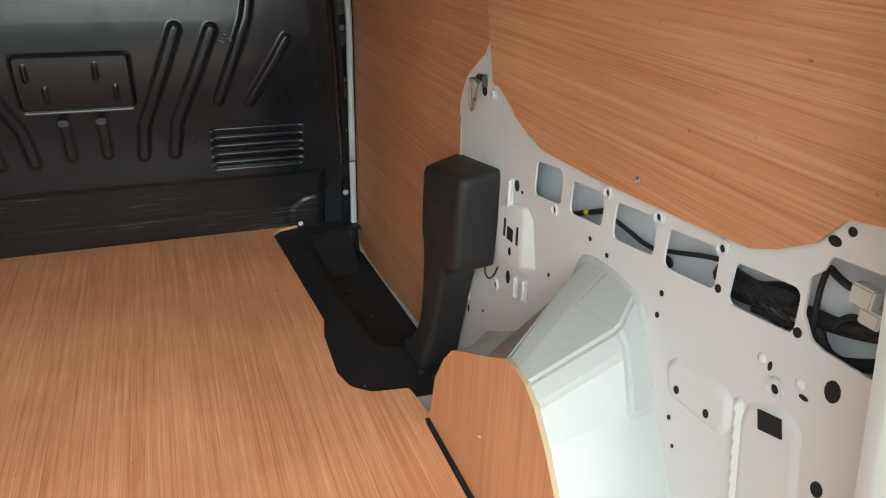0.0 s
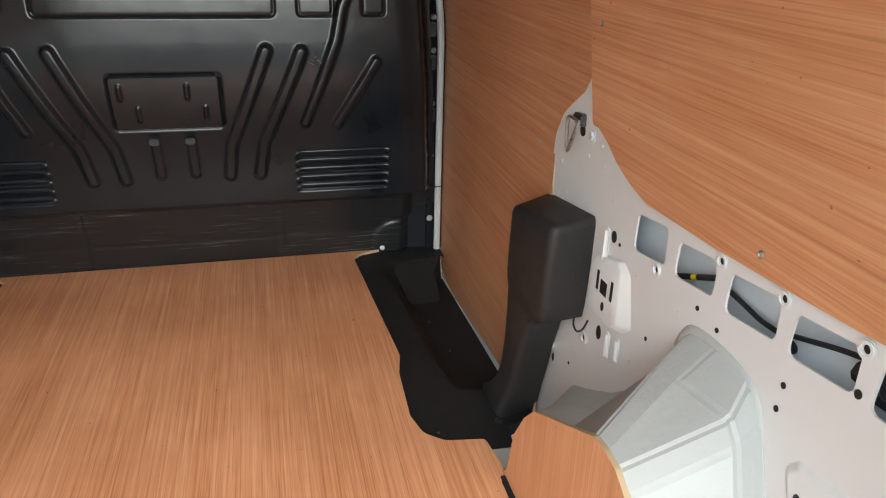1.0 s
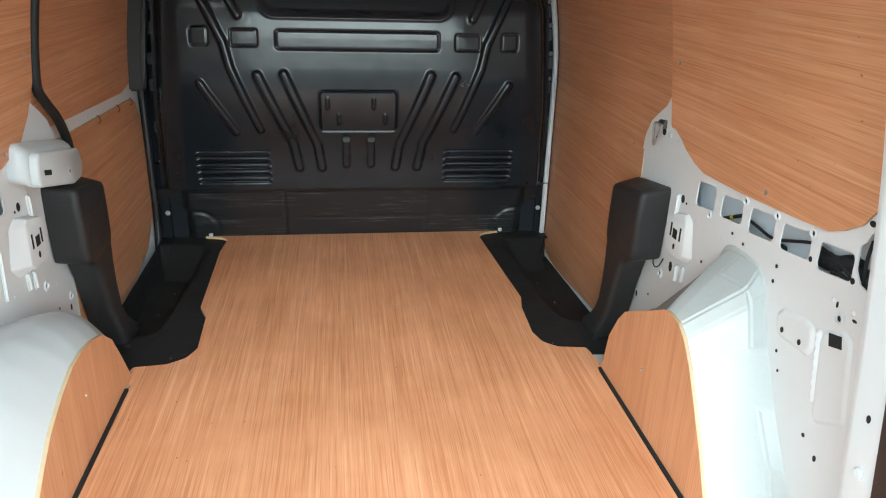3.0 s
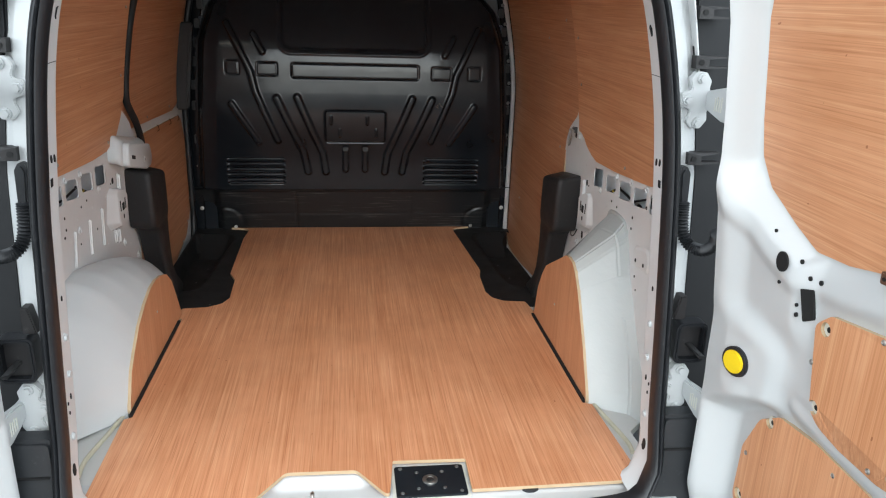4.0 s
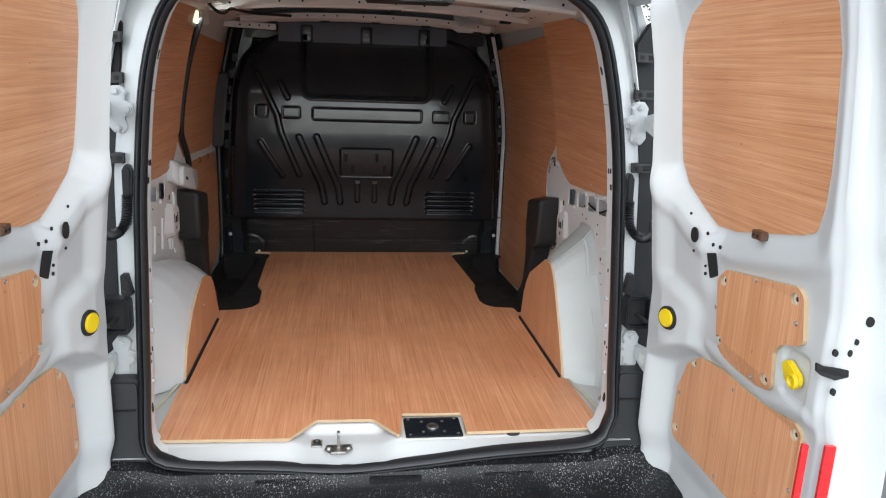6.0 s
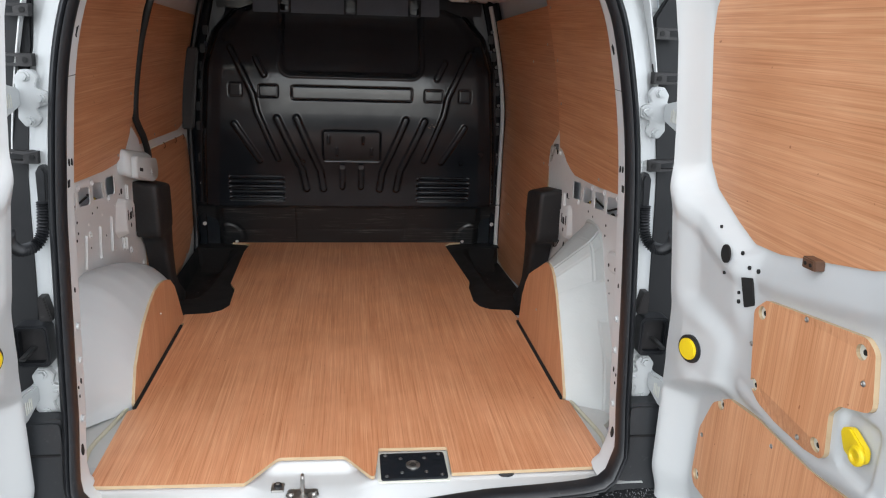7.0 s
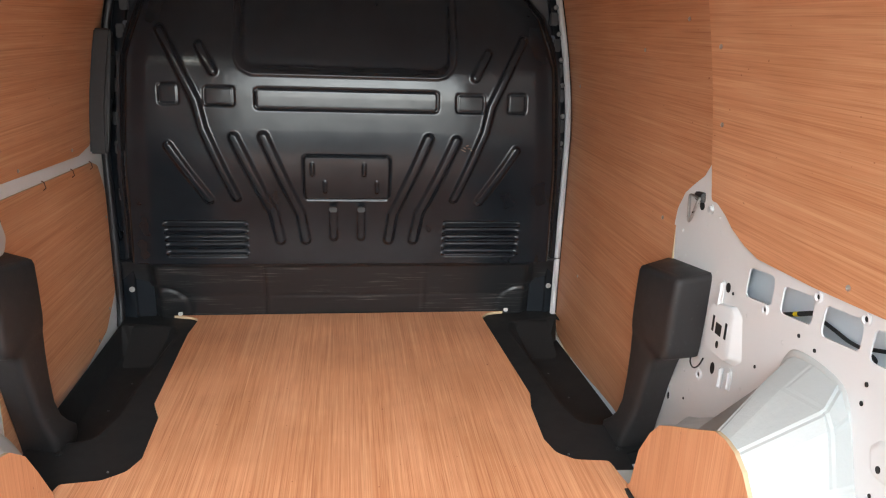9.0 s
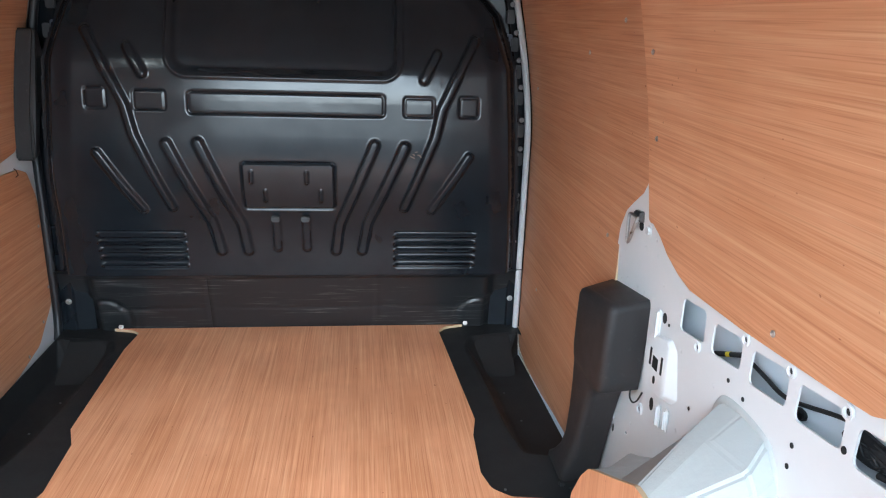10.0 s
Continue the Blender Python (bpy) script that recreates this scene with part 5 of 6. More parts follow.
def pressing(wall, s, poly, h=0.005, soft=0.012, name="pressing"):
    """A softly raised field of the pressed sheet."""
    y0, y1 = min(p[0] for p in poly) - soft, max(p[0] for p in poly) + soft
    z0, z1 = min(p[1] for p in poly) - soft, max(p[1] for p in poly) + soft

    def at(u, v):
        d = signed((u, v), poly)
        return side(s)(u, v, 0.0009 - (h + 0.0009) * (1 - step(-soft * 0.4, soft, d)))
    n = lambda a, b_: max(8, int((b_ - a) / 0.003))
    part(name, grid(y0, y1, n(y0, y1), z0, z1, n(z0, z1), at, lambda u, v: signed((u, v), poly) < soft), LIGHTENED_WHITE, wall, smooth=True)


def dring(s, y, z):
    ob = thing("lashing_ring", "steel lashing ring hanging from a wall bracket", "lashing ring", "lashing rings", at=(s * (wx(z) - 0.01), y, z))
    part("bracket", prism(rounded([(y - 0.014, z + 0.004), (y + 0.022, z + 0.004), (y + 0.022, z + 0.022), (y - 0.014, z + 0.026)], 0.005), side(s), -0.010, 0.002, 0.003), DARK_STEEL, ob, smooth=True)
    x = s * (wx(z) - 0.013)
    pts = [(x, y - 0.010, z + 0.012), (x, y + 0.028, z + 0.012), (x - s * 0.004, y + 0.026, z + 0.004), (x - s * 0.008, y + 0.012, z - 0.034), (x - s * 0.008, y + 0.004, z - 0.036), (x - s * 0.004, y - 0.010, z + 0.002), (x, y - 0.010, z + 0.012)]
    part("ring", tube(pts, 0.0032, 8, 5), STEEL, ob, smooth=True)
    hole(ob, disc2(y - 0.002, z - 0.004, 0.010, 12), side(s))
    hex_bolt(ob, (s * (wx(z) - 0.001), y - 0.044, z - 0.002), (-s, 0, 0), 0.008, 0.006, WHITE)


dring(1, 1.130, 0.630)


def striker_bracket(wall, s, y, z):
    """The raised door lock bracket behind the pillar cover, with its slots."""
    ob = thing("lock_bracket", "grey-white painted steel lock bracket with slots on the wall", "bracket", "lock brackets", at=(s * 0.73, y, z))
    lift = 0.0 if s > 0 else 0.010
    base = [(y - 0.100, z - 0.030), (y - 0.060, z - 0.062), (y + 0.056, z - 0.062), (y + 0.062, z + 0.028), (y + 0.042, z + 0.050), (y - 0.066, z + 0.078), (y - 0.098, z + 0.058)]
    face = [(y - 0.044, z - 0.042), (y - 0.026, z - 0.054), (y + 0.050, z - 0.056), (y + 0.055, z + 0.026), (y + 0.038, z + 0.044), (y - 0.026, z + 0.060), (y - 0.042, z + 0.050)]
    rows = []
    for h, g in ((-0.025, 0.0), (-0.014, 0.45), (-0.006, 0.80), (-0.001, 0.95), (0.0, 1.0)):
        q = rounded([(a[0] * (1 - g) + c[0] * g, a[1] * (1 - g) + c[1] * g) for a, c in zip(base, face)], 0.012, 3)
        rows.append([(s * (wx(p.y) + 0.001 - h - lift), p.x, p.y) for p in q])
    bm = loft(rows, True)
    bm.faces.new([bm.verts.new(p) for p in rows[-1]])
    bmesh.ops.remove_doubles(bm, verts=bm.verts[:], dist=1e-5)
    bmesh.ops.recalc_face_normals(bm, faces=bm.faces[:])
    part("body", bm, LIGHTENED_WHITE, ob, smooth=True, angle=50)
    f = lambda u, v, w: (s * (wx(v) + 0.0012 - lift + w), u, v)
    hole(ob, box2(y - 0.006, z - 0.012, y + 0.016, z + 0.012, 0.001), f)
    hole(ob, box2(y + 0.024, z - 0.012, y + 0.031, z + 0.022, 0.001), f)
    hole(ob, box2(y - 0.026, z - 0.010, y - 0.019, z + 0.024, 0.001), f)
    hole(ob, disc2(y + 0.002, z - 0.032, 0.005, 10, 0.008), f)
    for dy, z0, z1 in ((0.004, 0.055, 0.098), (-0.040, -0.098, -0.066), (-0.072, -0.088, -0.058)):
        bar(ob, s, y + dy, z + z0, y + dy, z + z1, 0.008, 0.010, "tab")
    return ob


striker_bracket(wall_r, 1, 0.988, 0.402)
striker_bracket(wall_l, -1, 1.018, 0.406)
for s, wall in ((1, wall_r), (-1, wall_l)):
    f = side(s)
    for y, z in ((0.709, 0.580), (0.598, 0.588), (0.487, 0.595)):
        boss(wall, s, y, z, 0.011)
    for y, z, r in ((0.843, 0.505, .011), (1.035, 0.283, .014), (1.165, 0.195, .013)):
        boss(wall, s, y, z, r)
    for y, z, ry, rz in ((0.987, 0.321, .008, .013), (0.976, 0.498, .008, .010), (0.956, 0.493, .003, .003), (0.483, 0.549, .0045, .005), (0.372, 0.557, .005, .0055), (0.572, 0.498, .0035, .004), (0.574, 0.467, .0035, .004), (0.740, 0.500, .0035, .0035),
                         (0.695, 0.494, .0035, .0035), (0.845, 0.393, .003, .0035), (1.086, 0.199, .003, .003), (1.157, 0.168, .004, .009)):
        hole(wall, disc2(y, z, ry, 10, rz), f)
    # pressed dimples
    for y, z in ((1.051, 0.620), (1.096, 0.592), (1.201, 0.551), (1.037, 0.593), (1.170, 0.503), (1.202, 0.489), (1.115, 0.506), (1.080, 0.508), (1.030, 0.512), (0.998, 0.552), (0.90, 0.47), (0.78, 0.47), (0.66, 0.47), (0.60, 0.43), (0.88, 0.33), (1.10, 0.26), (1.07, 0.23)):
        pressing(wall, s, disc2(y, z, 0.003, 8), 0.0013, 0.0035, "dimple")
    if s > 0:
        for y, z, ry, rz in ((0.511, 0.399, .0045, .0055), (0.458, 0.402, .0045, .0055), (0.320, 0.524, .0085, .0115), (0.3075, 0.420, .0068, .0085), (0.393, 0.506, .0025, .0055), (0.347, 0.499, .0055, .0025), (0.521, 0.350, .003, .0035), (0.506, 0.317, .0025, .003),
                             (0.403, 0.335, .003, .003), (0.357, 0.659, .007, .0052), (0.342, 0.674, .0045, .0045), (0.40, 0.25, .004, .004), (0.36, 0.23, .004, .006)):
            hole(wall, disc2(y, z, ry, 12, rz), side(1, -0.0055) if ry == .0045 and rz == .0055 else f)
        hole(wall, [(0.391, 0.456), (0.361, 0.464), (0.355, 0.444), (0.385, 0.435)], side(1, -0.0045))
        boss(wall, 1, 0.380, 0.487, 0.013)
        for y, z in ((0.405, 0.508), (0.355, 0.509)):
            pressing(wall, s, disc2(y, z, 0.004, 8), 0.003, 0.004, "dimple")
        pressing(wall, 1, rounded([(0.524, 0.386), (0.535, 0.416), (0.521, 0.432), (0.453, 0.442), (0.434, 0.438), (0.430, 0.405), (0.440, 0.391)], 0.010), 0.0055, 0.009)
        pressing(wall, 1, rounded([(0.408, 0.425), (0.404, 0.448), (0.362, 0.470), (0.343, 0.462), (0.318, 0.33), (0.386, 0.29)], 0.012), 0.004, 0.008)
        pressing(wall, 1, [(0.422, 0.442), (0.418, 0.442), (0.396, 0.320), (0.400, 0.320)], 0.007, 0.007, "bead")
    else:
        for y0, z0, y1, z1 in ((0.625, 0.443, 0.606, 0.357), (0.742, 0.439, 0.731, 0.352), (0.850, 0.443, 0.840, 0.342)):
            bar(wall, -1, y0, z0, y1, z1, 0.007, 0.007)
        for y, z, ry, rz in ((0.588, 0.307, .004, .006), (0.539, 0.277, .003, .004), (0.493, 0.446, .003, .008), (0.506, 0.415, .004, .008), (0.52, 0.43, .003, .004), (0.56, 0.45, .004, .004), (0.663, 0.40, .003, .003), (0.80, 0.40, .003, .004)):
            hole(wall, disc2(y, z, ry, 10, rz), f)
        boss(wall, -1, 0.663, 0.438, 0.012)

# holes, slots and bolts in the reveal of the rear pillars
def reveal(s, z, f):
    """A point on the pillar's inner face at the height z, f behind the opening's plane."""
    i = min((i for i, p in enumerate(LOOP) if (p.x - RC) * s > 0.3), key=lambda i: abs(LOOP[i].y - z))
    p, n = LOOP[i], NORM[i]
    return p.x + n.x * (-0.0016 + (f - 0.034) / 0.057 * 0.0052), rear_y(z) + f


for s in (-1, 1):
    for f, z, ry, rz, square in ((0.062, 1.005, .004, .012, 0), (0.052, 0.735, .005, .008, 0), (0.074, 0.732, .005, .008, 0), (0.050, 0.690, .007, .008, 1), (0.060, 0.455, .004, .006, 0), (0.068, 0.243, .004, .007, 0), (0.046, 0.238, .003, .004, 0), (0.052, 0.215, .003, .004, 0), (0.06, 0.092, .010, .014, 0)):
        x, y = reveal(s, z, f)
        out = box2(y - ry, z - rz, y + ry, z + rz, 0.001) if square else disc2(y, z, ry, 12, rz)
        hole(rear_frame, out, lambda u, v, w, s=s, f=f, y=y: (reveal(s, v, f + u - y)[0] + s * (w - 0.0004), u, v))
    for f, z in ((0.062, 0.372), (0.066, 0.292), (0.060, 0.160)):
        x, y = reveal(s, z, f)
        hex_bolt(rear_frame, (x, y, z), (-s, -0.1, 0), 0.007, 0.006, WHITE)
    part("panel_joint", prism(box2(0.034, 0.914, 0.093, 0.9155), lambda u, v, w, s=s: (reveal(s, v, u)[0] + s * (w - 0.0004), rear_y(v) + u, v), -0.0006, 0.0005), GREY_PLASTIC, rear_frame)

# wiring behind the openings
def wire(name, pts, r, label, mat=None, n=6):
    pts = [(x, y, z - (0.014 if z < 0.8 else 0.0)) for x, y, z in pts]
    ob = part(name, tube(pts, r, 8, n), mat or CABLE, smooth=True)
    return tagged(ob, label, "wiring", "wires behind the wall openings")


rnd = random.Random(4)
for s in (-1, 1):
    wire("cable", [(s * 0.772, 0.888, 0.484), (s * 0.772, 0.843, 0.508), (s * 0.772, 0.796, 0.529), (s * 0.772, 0.751, 0.549)], 0.0042, "thin black cable behind the wall panel")
    wire("marking_tape", [(s * 0.772, 0.802, 0.5263), (s * 0.772, 0.796, 0.529), (s * 0.772, 0.791, 0.5313)], 0.0044, "yellow marking tape on a cable", YELLOW, 3)
    wire("cable", [(s * 0.776, 0.751, 0.543), (s * 0.776, 0.698, 0.539), (s * 0.776, 0.665, 0.536), (s * 0.776, 0.634, 0.538)], 0.0032, "thin black cable behind the wall panel")
    wire("cable", [(s * 0.776, 0.640, 0.537), (s * 0.776, 0.592, 0.553), (s * 0.776, 0.548, 0.568), (s * 0.776, 0.512, 0.578)], 0.0032, "thin black cable behind the wall panel")
    wire("cable_sleeve", [(s * 0.780, 0.520, 0.562), (s * 0.780, 0.480, 0.560), (s * 0.780, 0.455, 0.565), (s * 0.780, 0.429, 0.577), (s * 0.780, 0.407, 0.579)], 0.0135, "black net sleeve over a bundle of cables")
    wire("cable_sleeve", [(s * 0.782, 0.500, 0.548), (s * 0.782, 0.470, 0.552), (s * 0.782, 0.445, 0.572), (s * 0.782, 0.420, 0.586)], 0.0095, "black net sleeve over a bundle of cables")
    wire("cable", [(s * 0.768, 0.468, 0.580), (s * 0.768, 0.446, 0.577), (s * 0.768, 0.424, 0.569), (s * 0.768, 0.398, 0.557)], 0.0022, "thin black cable of a loose bundle")
    wire("cable", [(s * 0.768, 0.490, 0.566), (s * 0.768, 0.462, 0.566), (s * 0.768, 0.440, 0.560), (s * 0.768, 0.405, 0.552)], 0.0020, "thin black cable of a loose bundle")
    wire("cable", [(s * 0.770, 0.455, 0.548), (s * 0.770, 0.434, 0.553), (s * 0.770, 0.418, 0.552), (s * 0.770, 0.400, 0.558)], 0.0042, "black cable of a loose bundle")
    for k in range(7):
        y0 = 0.500 - 0.011 * k
        wire("cable", [(s * 0.7665, y0, 0.548 + 0.022 * rnd.random()), (s * 0.7655, y0 - 0.012, 0.556 + 0.02 * rnd.random()), (s * 0.7665, y0 - 0.026, 0.552 + 0.022 * rnd.random())], 0.0014, "thin black cable of a loose bundle")
    wire("wiring_harness", [(s * 0.777, 0.425, 0.566), (s * 0.777, 0.390, 0.575), (s * 0.776, 0.369, 0.578), (s * 0.776, 0.345, 0.584), (s * 0.776, 0.300, 0.600)], 0.0088, "taped black wiring harness behind the wall panel")
    wire("wiring_harness", [(s * 0.772, 0.385, 0.572), (s * 0.772, 0.374, 0.566), (s * 0.771, 0.366, 0.557), (s * 0.770, 0.354, 0.551), (s * 0.770, 0.335, 0.553), (s * 0.772, 0.300, 0.572)], 0.0068, "looped black wiring harness behind the wall panel")
    wire("cable", [(s * 0.770, 0.356, 0.580), (s * 0.769, 0.350, 0.592), (s * 0.769, 0.339, 0.601), (s * 0.770, 0.320, 0.603)], 0.0036, "black cable behind the wall panel")
    wire("cable", [(s * 0.768, 0.377, 0.636), (s * 0.767, 0.379, 0.609), (s * 0.766, 0.375, 0.575), (s * 0.767, 0.369, 0.547), (s * 0.769, 0.354, 0.524)], 0.0030, "black cable behind the wall panel")
    wire("cable", [(s * 0.772, 0.379, 0.632), (s * 0.772, 0.361, 0.626), (s * 0.772, 0.342, 0.624)], 0.0038, "black cable to a connector")
    wire("cable", [(s * 0.767, 0.394, 0.563), (s * 0.767, 0.376, 0.543), (s * 0.768, 0.352, 0.526)], 0.0020, "thin black cable behind the wall panel")
    for (y0, z0, y1, z1) in ((0.322, 0.602, 0.346, 0.622), (0.310, 0.588, 0.332, 0.604)):
        con = part("connector", block(min(s * 0.762, s * 0.776), y0, z0, max(s * 0.762, s * 0.776), y1, z1, 0.002), CREAM)
        tagged(con, "cream plastic cable connector behind the wall panel", "connector", "cable connectors")
    blk = part("cable_grommet", prism(disc2(0.617, 0.515, 0.012, 16, 0.008), side(s, 0.036), -0.004, 0.004, 0.002), RUBBER)
    tagged(blk, "black rubber grommet behind the wall panel", "grommet", "grommets")
part("wire_loop", tube([(0.742, 1.080, 0.312), (0.738, 1.074, 0.292), (0.738, 1.058, 0.286), (0.742, 1.045, 0.296), (0.748, 1.04, 0.316)], 0.0018, 6, 5), CABLE)
tagged(bpy.data.objects["wire_loop"], "thin black wire loop under the pillar cover", "wiring")

# left: rail end cover of the sliding door, cable strip and lamp
rail = thing("rail_cover", "white painted steel end cover of the sliding door rail", "rail cover", at=(-0.70, 1.12, 0.55))
RAIL = [(0.975, 0.540), (1.175, 0.490), (1.232, 0.492), (1.250, 0.522), (1.233, 0.564), (1.178, 0.575), (0.985, 0.615)]


def rail_loft(depths, mats, name, label=""):
    """The cover drawn inwards from the wall; each depth with its growth round the middle and its lift."""
    rows = []
    for h, g, up in depths:
        q = rounded([(1.113 + (a - 1.113) * g, 0.545 + (b_ - 0.545) * g + up) for a, b_ in RAIL], 0.022 * g, 4)
        rows.append([(-(0.748 - h), p.x, p.y) for p in q])
    bm = loft(rows, True)
    bm.faces.new([bm.verts.new(p) for p in rows[-1]])
    bmesh.ops.remove_doubles(bm, verts=bm.verts[:], dist=1e-5)
    bmesh.ops.recalc_face_normals(bm, faces=bm.faces[:])
    return part(name, bm, mats, rail, label, smooth=True, angle=45)


rail_loft(((0.0, 1.10, 0.016), (0.020, 1.12, 0.014), (0.034, 1.08, 0.006), (0.040, 1.0, 0.002)), WHITE, "back_shell", "rounded rear half of the cover")
rail_loft(((0.036, 0.98, 0.0), (0.052, 0.98, 0.0), (0.056, 0.965, 0.0), (0.058, 0.93, 0.0)), WHITE, "cover")
rf = lambda u, v, w: (-(0.6902 + w), u, v)
hole(rail, rounded([(1.008, 0.559), (1.045, 0.550), (1.045, 0.562), (1.008, 0.571)], 0.004), rf)
part("boss", plate(disc2(1.150, 0.529, 0.010, 14), lambda u, v, w: (-(0.6885 + w), u, v), 0.003, [disc2(1.150, 0.529, 0.004, 10)]), WHITE, rail)
hole(rail, disc2(1.150, 0.529, 0.0045, 10), rf)
strip = part("cable_strip", tube([(-0.640, 1.158, 1.14), (-0.672, 1.154, 1.04), (-0.693, 1.148, 0.96), (-0.712, 1.145, 0.86), (-0.723, 1.144, 0.785), (-0.729, 1.148, 0.722), (-0.731, 1.182, 0.685), (-0.733, 1.245, 0.634), (-0.733, 1.285, 0.575), (-0.735, 1.30, 0.53)], 0.0115, 10, 6), MAT_BLACK, smooth=True)
tagged(strip, "black rubber seal strip of the sliding door opening", "door seal", "door seals")

m, nt, b = material("lamp_lens")
b.inputs["Base Color"].default_value = (0.9, 0.92, 0.88, 1)
b.inputs["Emission Color"].default_value, b.inputs["Emission Strength"].default_value = (0.85, 1.0, 0.62, 1), 0.45
LENS = m
lamp = thing("cargo_lamp", "small lit white cargo lamp under the roof edge", "lamp", at=(-0.655, 1.14, 1.145))
part("lens", prism(rounded([(1.09, 1.120), (1.15, 1.118), (1.16, 1.166), (1.10, 1.170)], 0.010), lambda u, v, w: (-(0.652 + w), u, v), -0.006, 0.006, 0.003), LENS, lamp, "glowing clear lens", smooth=True)
part("housing", prism(rounded([(1.075, 1.108), (1.165, 1.104), (1.175, 1.175), (1.085, 1.182)], 0.010), lambda u, v, w: (-(0.655 + w), u, v), 0.0, 0.02, 0.003), WHITE, lamp)
part("end_bracket", block(-0.672, 1.21, 1.118, -0.646, 1.37, 1.190, 0.006), LIGHTENED_WHITE, lamp, "white folded steel bracket")
glow = new("cargo_lamp_light", bpy.data.lights.new("cargo_lamp_light", "AREA"))
glow.data.shape, glow.data.size, glow.data.size_y, glow.data.energy, glow.data.color = "RECTANGLE", 0.05, 0.05, 0.25, (1.0, 0.97, 0.88)
glow.matrix_world = look((-0.638, 1.14, 1.142), (0.0, 1.2, 0.6))

# ---- roof members and latches ----
def beam(y, z, depth, x0, x1, n_holes):
    ob = thing("roof_crossmember", "pinkish grey steel roof cross member with holes", "roof beam", "roof cross members", "structure", at=(0, y, z))
    sag = lambda x: z - 0.030 * abs(x / 0.6) ** 2.2
    rows = []
    for x in np.linspace(x0, x1, 31):
        q = sag(x)
        rows.append([(x, y - depth, q + 0.035), (x, y - depth, q + 0.010), (x, y - depth * 0.75, q), (x, y + depth * 0.75, q), (x, y + depth, q + 0.010), (x, y + depth, q + 0.035)])
    part("beam", loft(rows), LIGHTENED_WHITE, ob, smooth=True, angle=25)
    for k in range(n_holes):
        x = x0 + (x1 - x0) * (k + 0.5 + 0.25 * math.sin(k * 2.3)) / n_holes
        hole(ob, disc2(x, sag(x) + 0.022, 0.0045, 8), lambda u, v, w: (u, y - depth + w, v))
        if k % 3 == 1:
            part("clip", block(x - 0.02, y - depth * 0.5, sag(x) - 0.010, x + 0.025, y + depth * 0.5, sag(x) + 0.002, 0.002), BLACK_PLASTIC, ob)
    return ob


for s, q in ((-1, [(-0.72, 1.172), (-0.44, 1.162), (-0.44, 1.136), (-0.60, 1.140), (-0.72, 1.144)]), (1, [(0.42, 1.172), (0.445, 1.160), (0.548, 1.159), (0.60, 1.172), (0.650, 1.193), (0.66, 1.245), (0.42, 1.245)])):
    ob = thing("roof_bracket", "pinkish grey folded steel roof bracket above the bulkhead", "bracket", "roof brackets", "structure", at=(s * 0.55, 1.95, 1.16))
    part("plate", plate(rounded(q, 0.006), lambda u, v, w: (u, 1.95 + w, v), 0.03, bevel=0.003), LIGHTENED_WHITE, ob)
    part("flange", block(min(q[0][0], q[1][0]) + 0.02, 1.86, 1.184, max(q[0][0], q[1][0]) + 0.06, 1.952, 1.194, 0.002), LIGHTENED_WHITE, ob)
    for k in range(4):
        x = s * (0.47 + 0.045 * k)
        hole(ob, box2(x - 0.005, 1.176 if s > 0 else 1.150, x + 0.004, 1.184 if s > 0 else 1.157, 0.001), lambda u, v, w: (u, 1.9495 + w, v))
beam(0.50, 1.192, 0.05, -0.56, 0.58, 12)
beam(1.25, 1.205, 0.03, -0.62, 0.62, 8)
beam(1.98, 1.190, 0.06, -0.60, 0.60, 14)
for s in (-1, 1):
    ob = thing("roof_rail", "pinkish grey steel roof rail above the side lining", "roof rail", "roof rails", "structure", at=(s * 0.62, 1.2, 1.19))
    rows = [[(s * (wx(1.17) + 0.01), y, 1.165), (s * (wx(1.17) - 0.005), y, 1.172), (s * 0.60, y, 1.182 - 0.01 * math.sin(y * 9)), (s * 0.56, y, 1.195), (s * 0.54, y, 1.235)] for y in np.linspace(0.35, 2.15, 30)]
    part("rail", loft(rows), LIGHTENED_WHITE, ob, smooth=True, angle=30)
    for y in (0.75, 0.83, 0.95, 1.02, 1.4, 1.6, 1.7):
        part("hole", block(s * 0.585 - 0.006, y, 1.184, s * 0.585 + 0.006, y + 0.02, 1.1915, 0.0), HOLE, ob)
wire("roof_cable", [(-0.60, 1.0, 1.20), (-0.57, 1.06, 1.165), (-0.55, 1.12, 1.16), (-0.53, 1.2, 1.18), (-0.50, 1.5, 1.185), (-0.35, 1.7, 1.19)], 0.006, "black cable under the roof")
tagged(bpy.data.objects["roof_cable"], category="cable")
box = thing("latch_box", "black plastic latch box with two steel door strikers", "latch box", at=(0.082, 0.28, 1.20))
part("housing", prism(rounded([(-0.068, 1.228), (0.206, 1.228), (0.205, 1.194), (0.182, 1.182), (0.178, 1.164), (-0.048, 1.163), (-0.066, 1.187)], 0.006), lambda u, v, w: (u, 0.30 + w, v), -0.08, 0.06, 0.005), BLACK_PLASTIC, box)
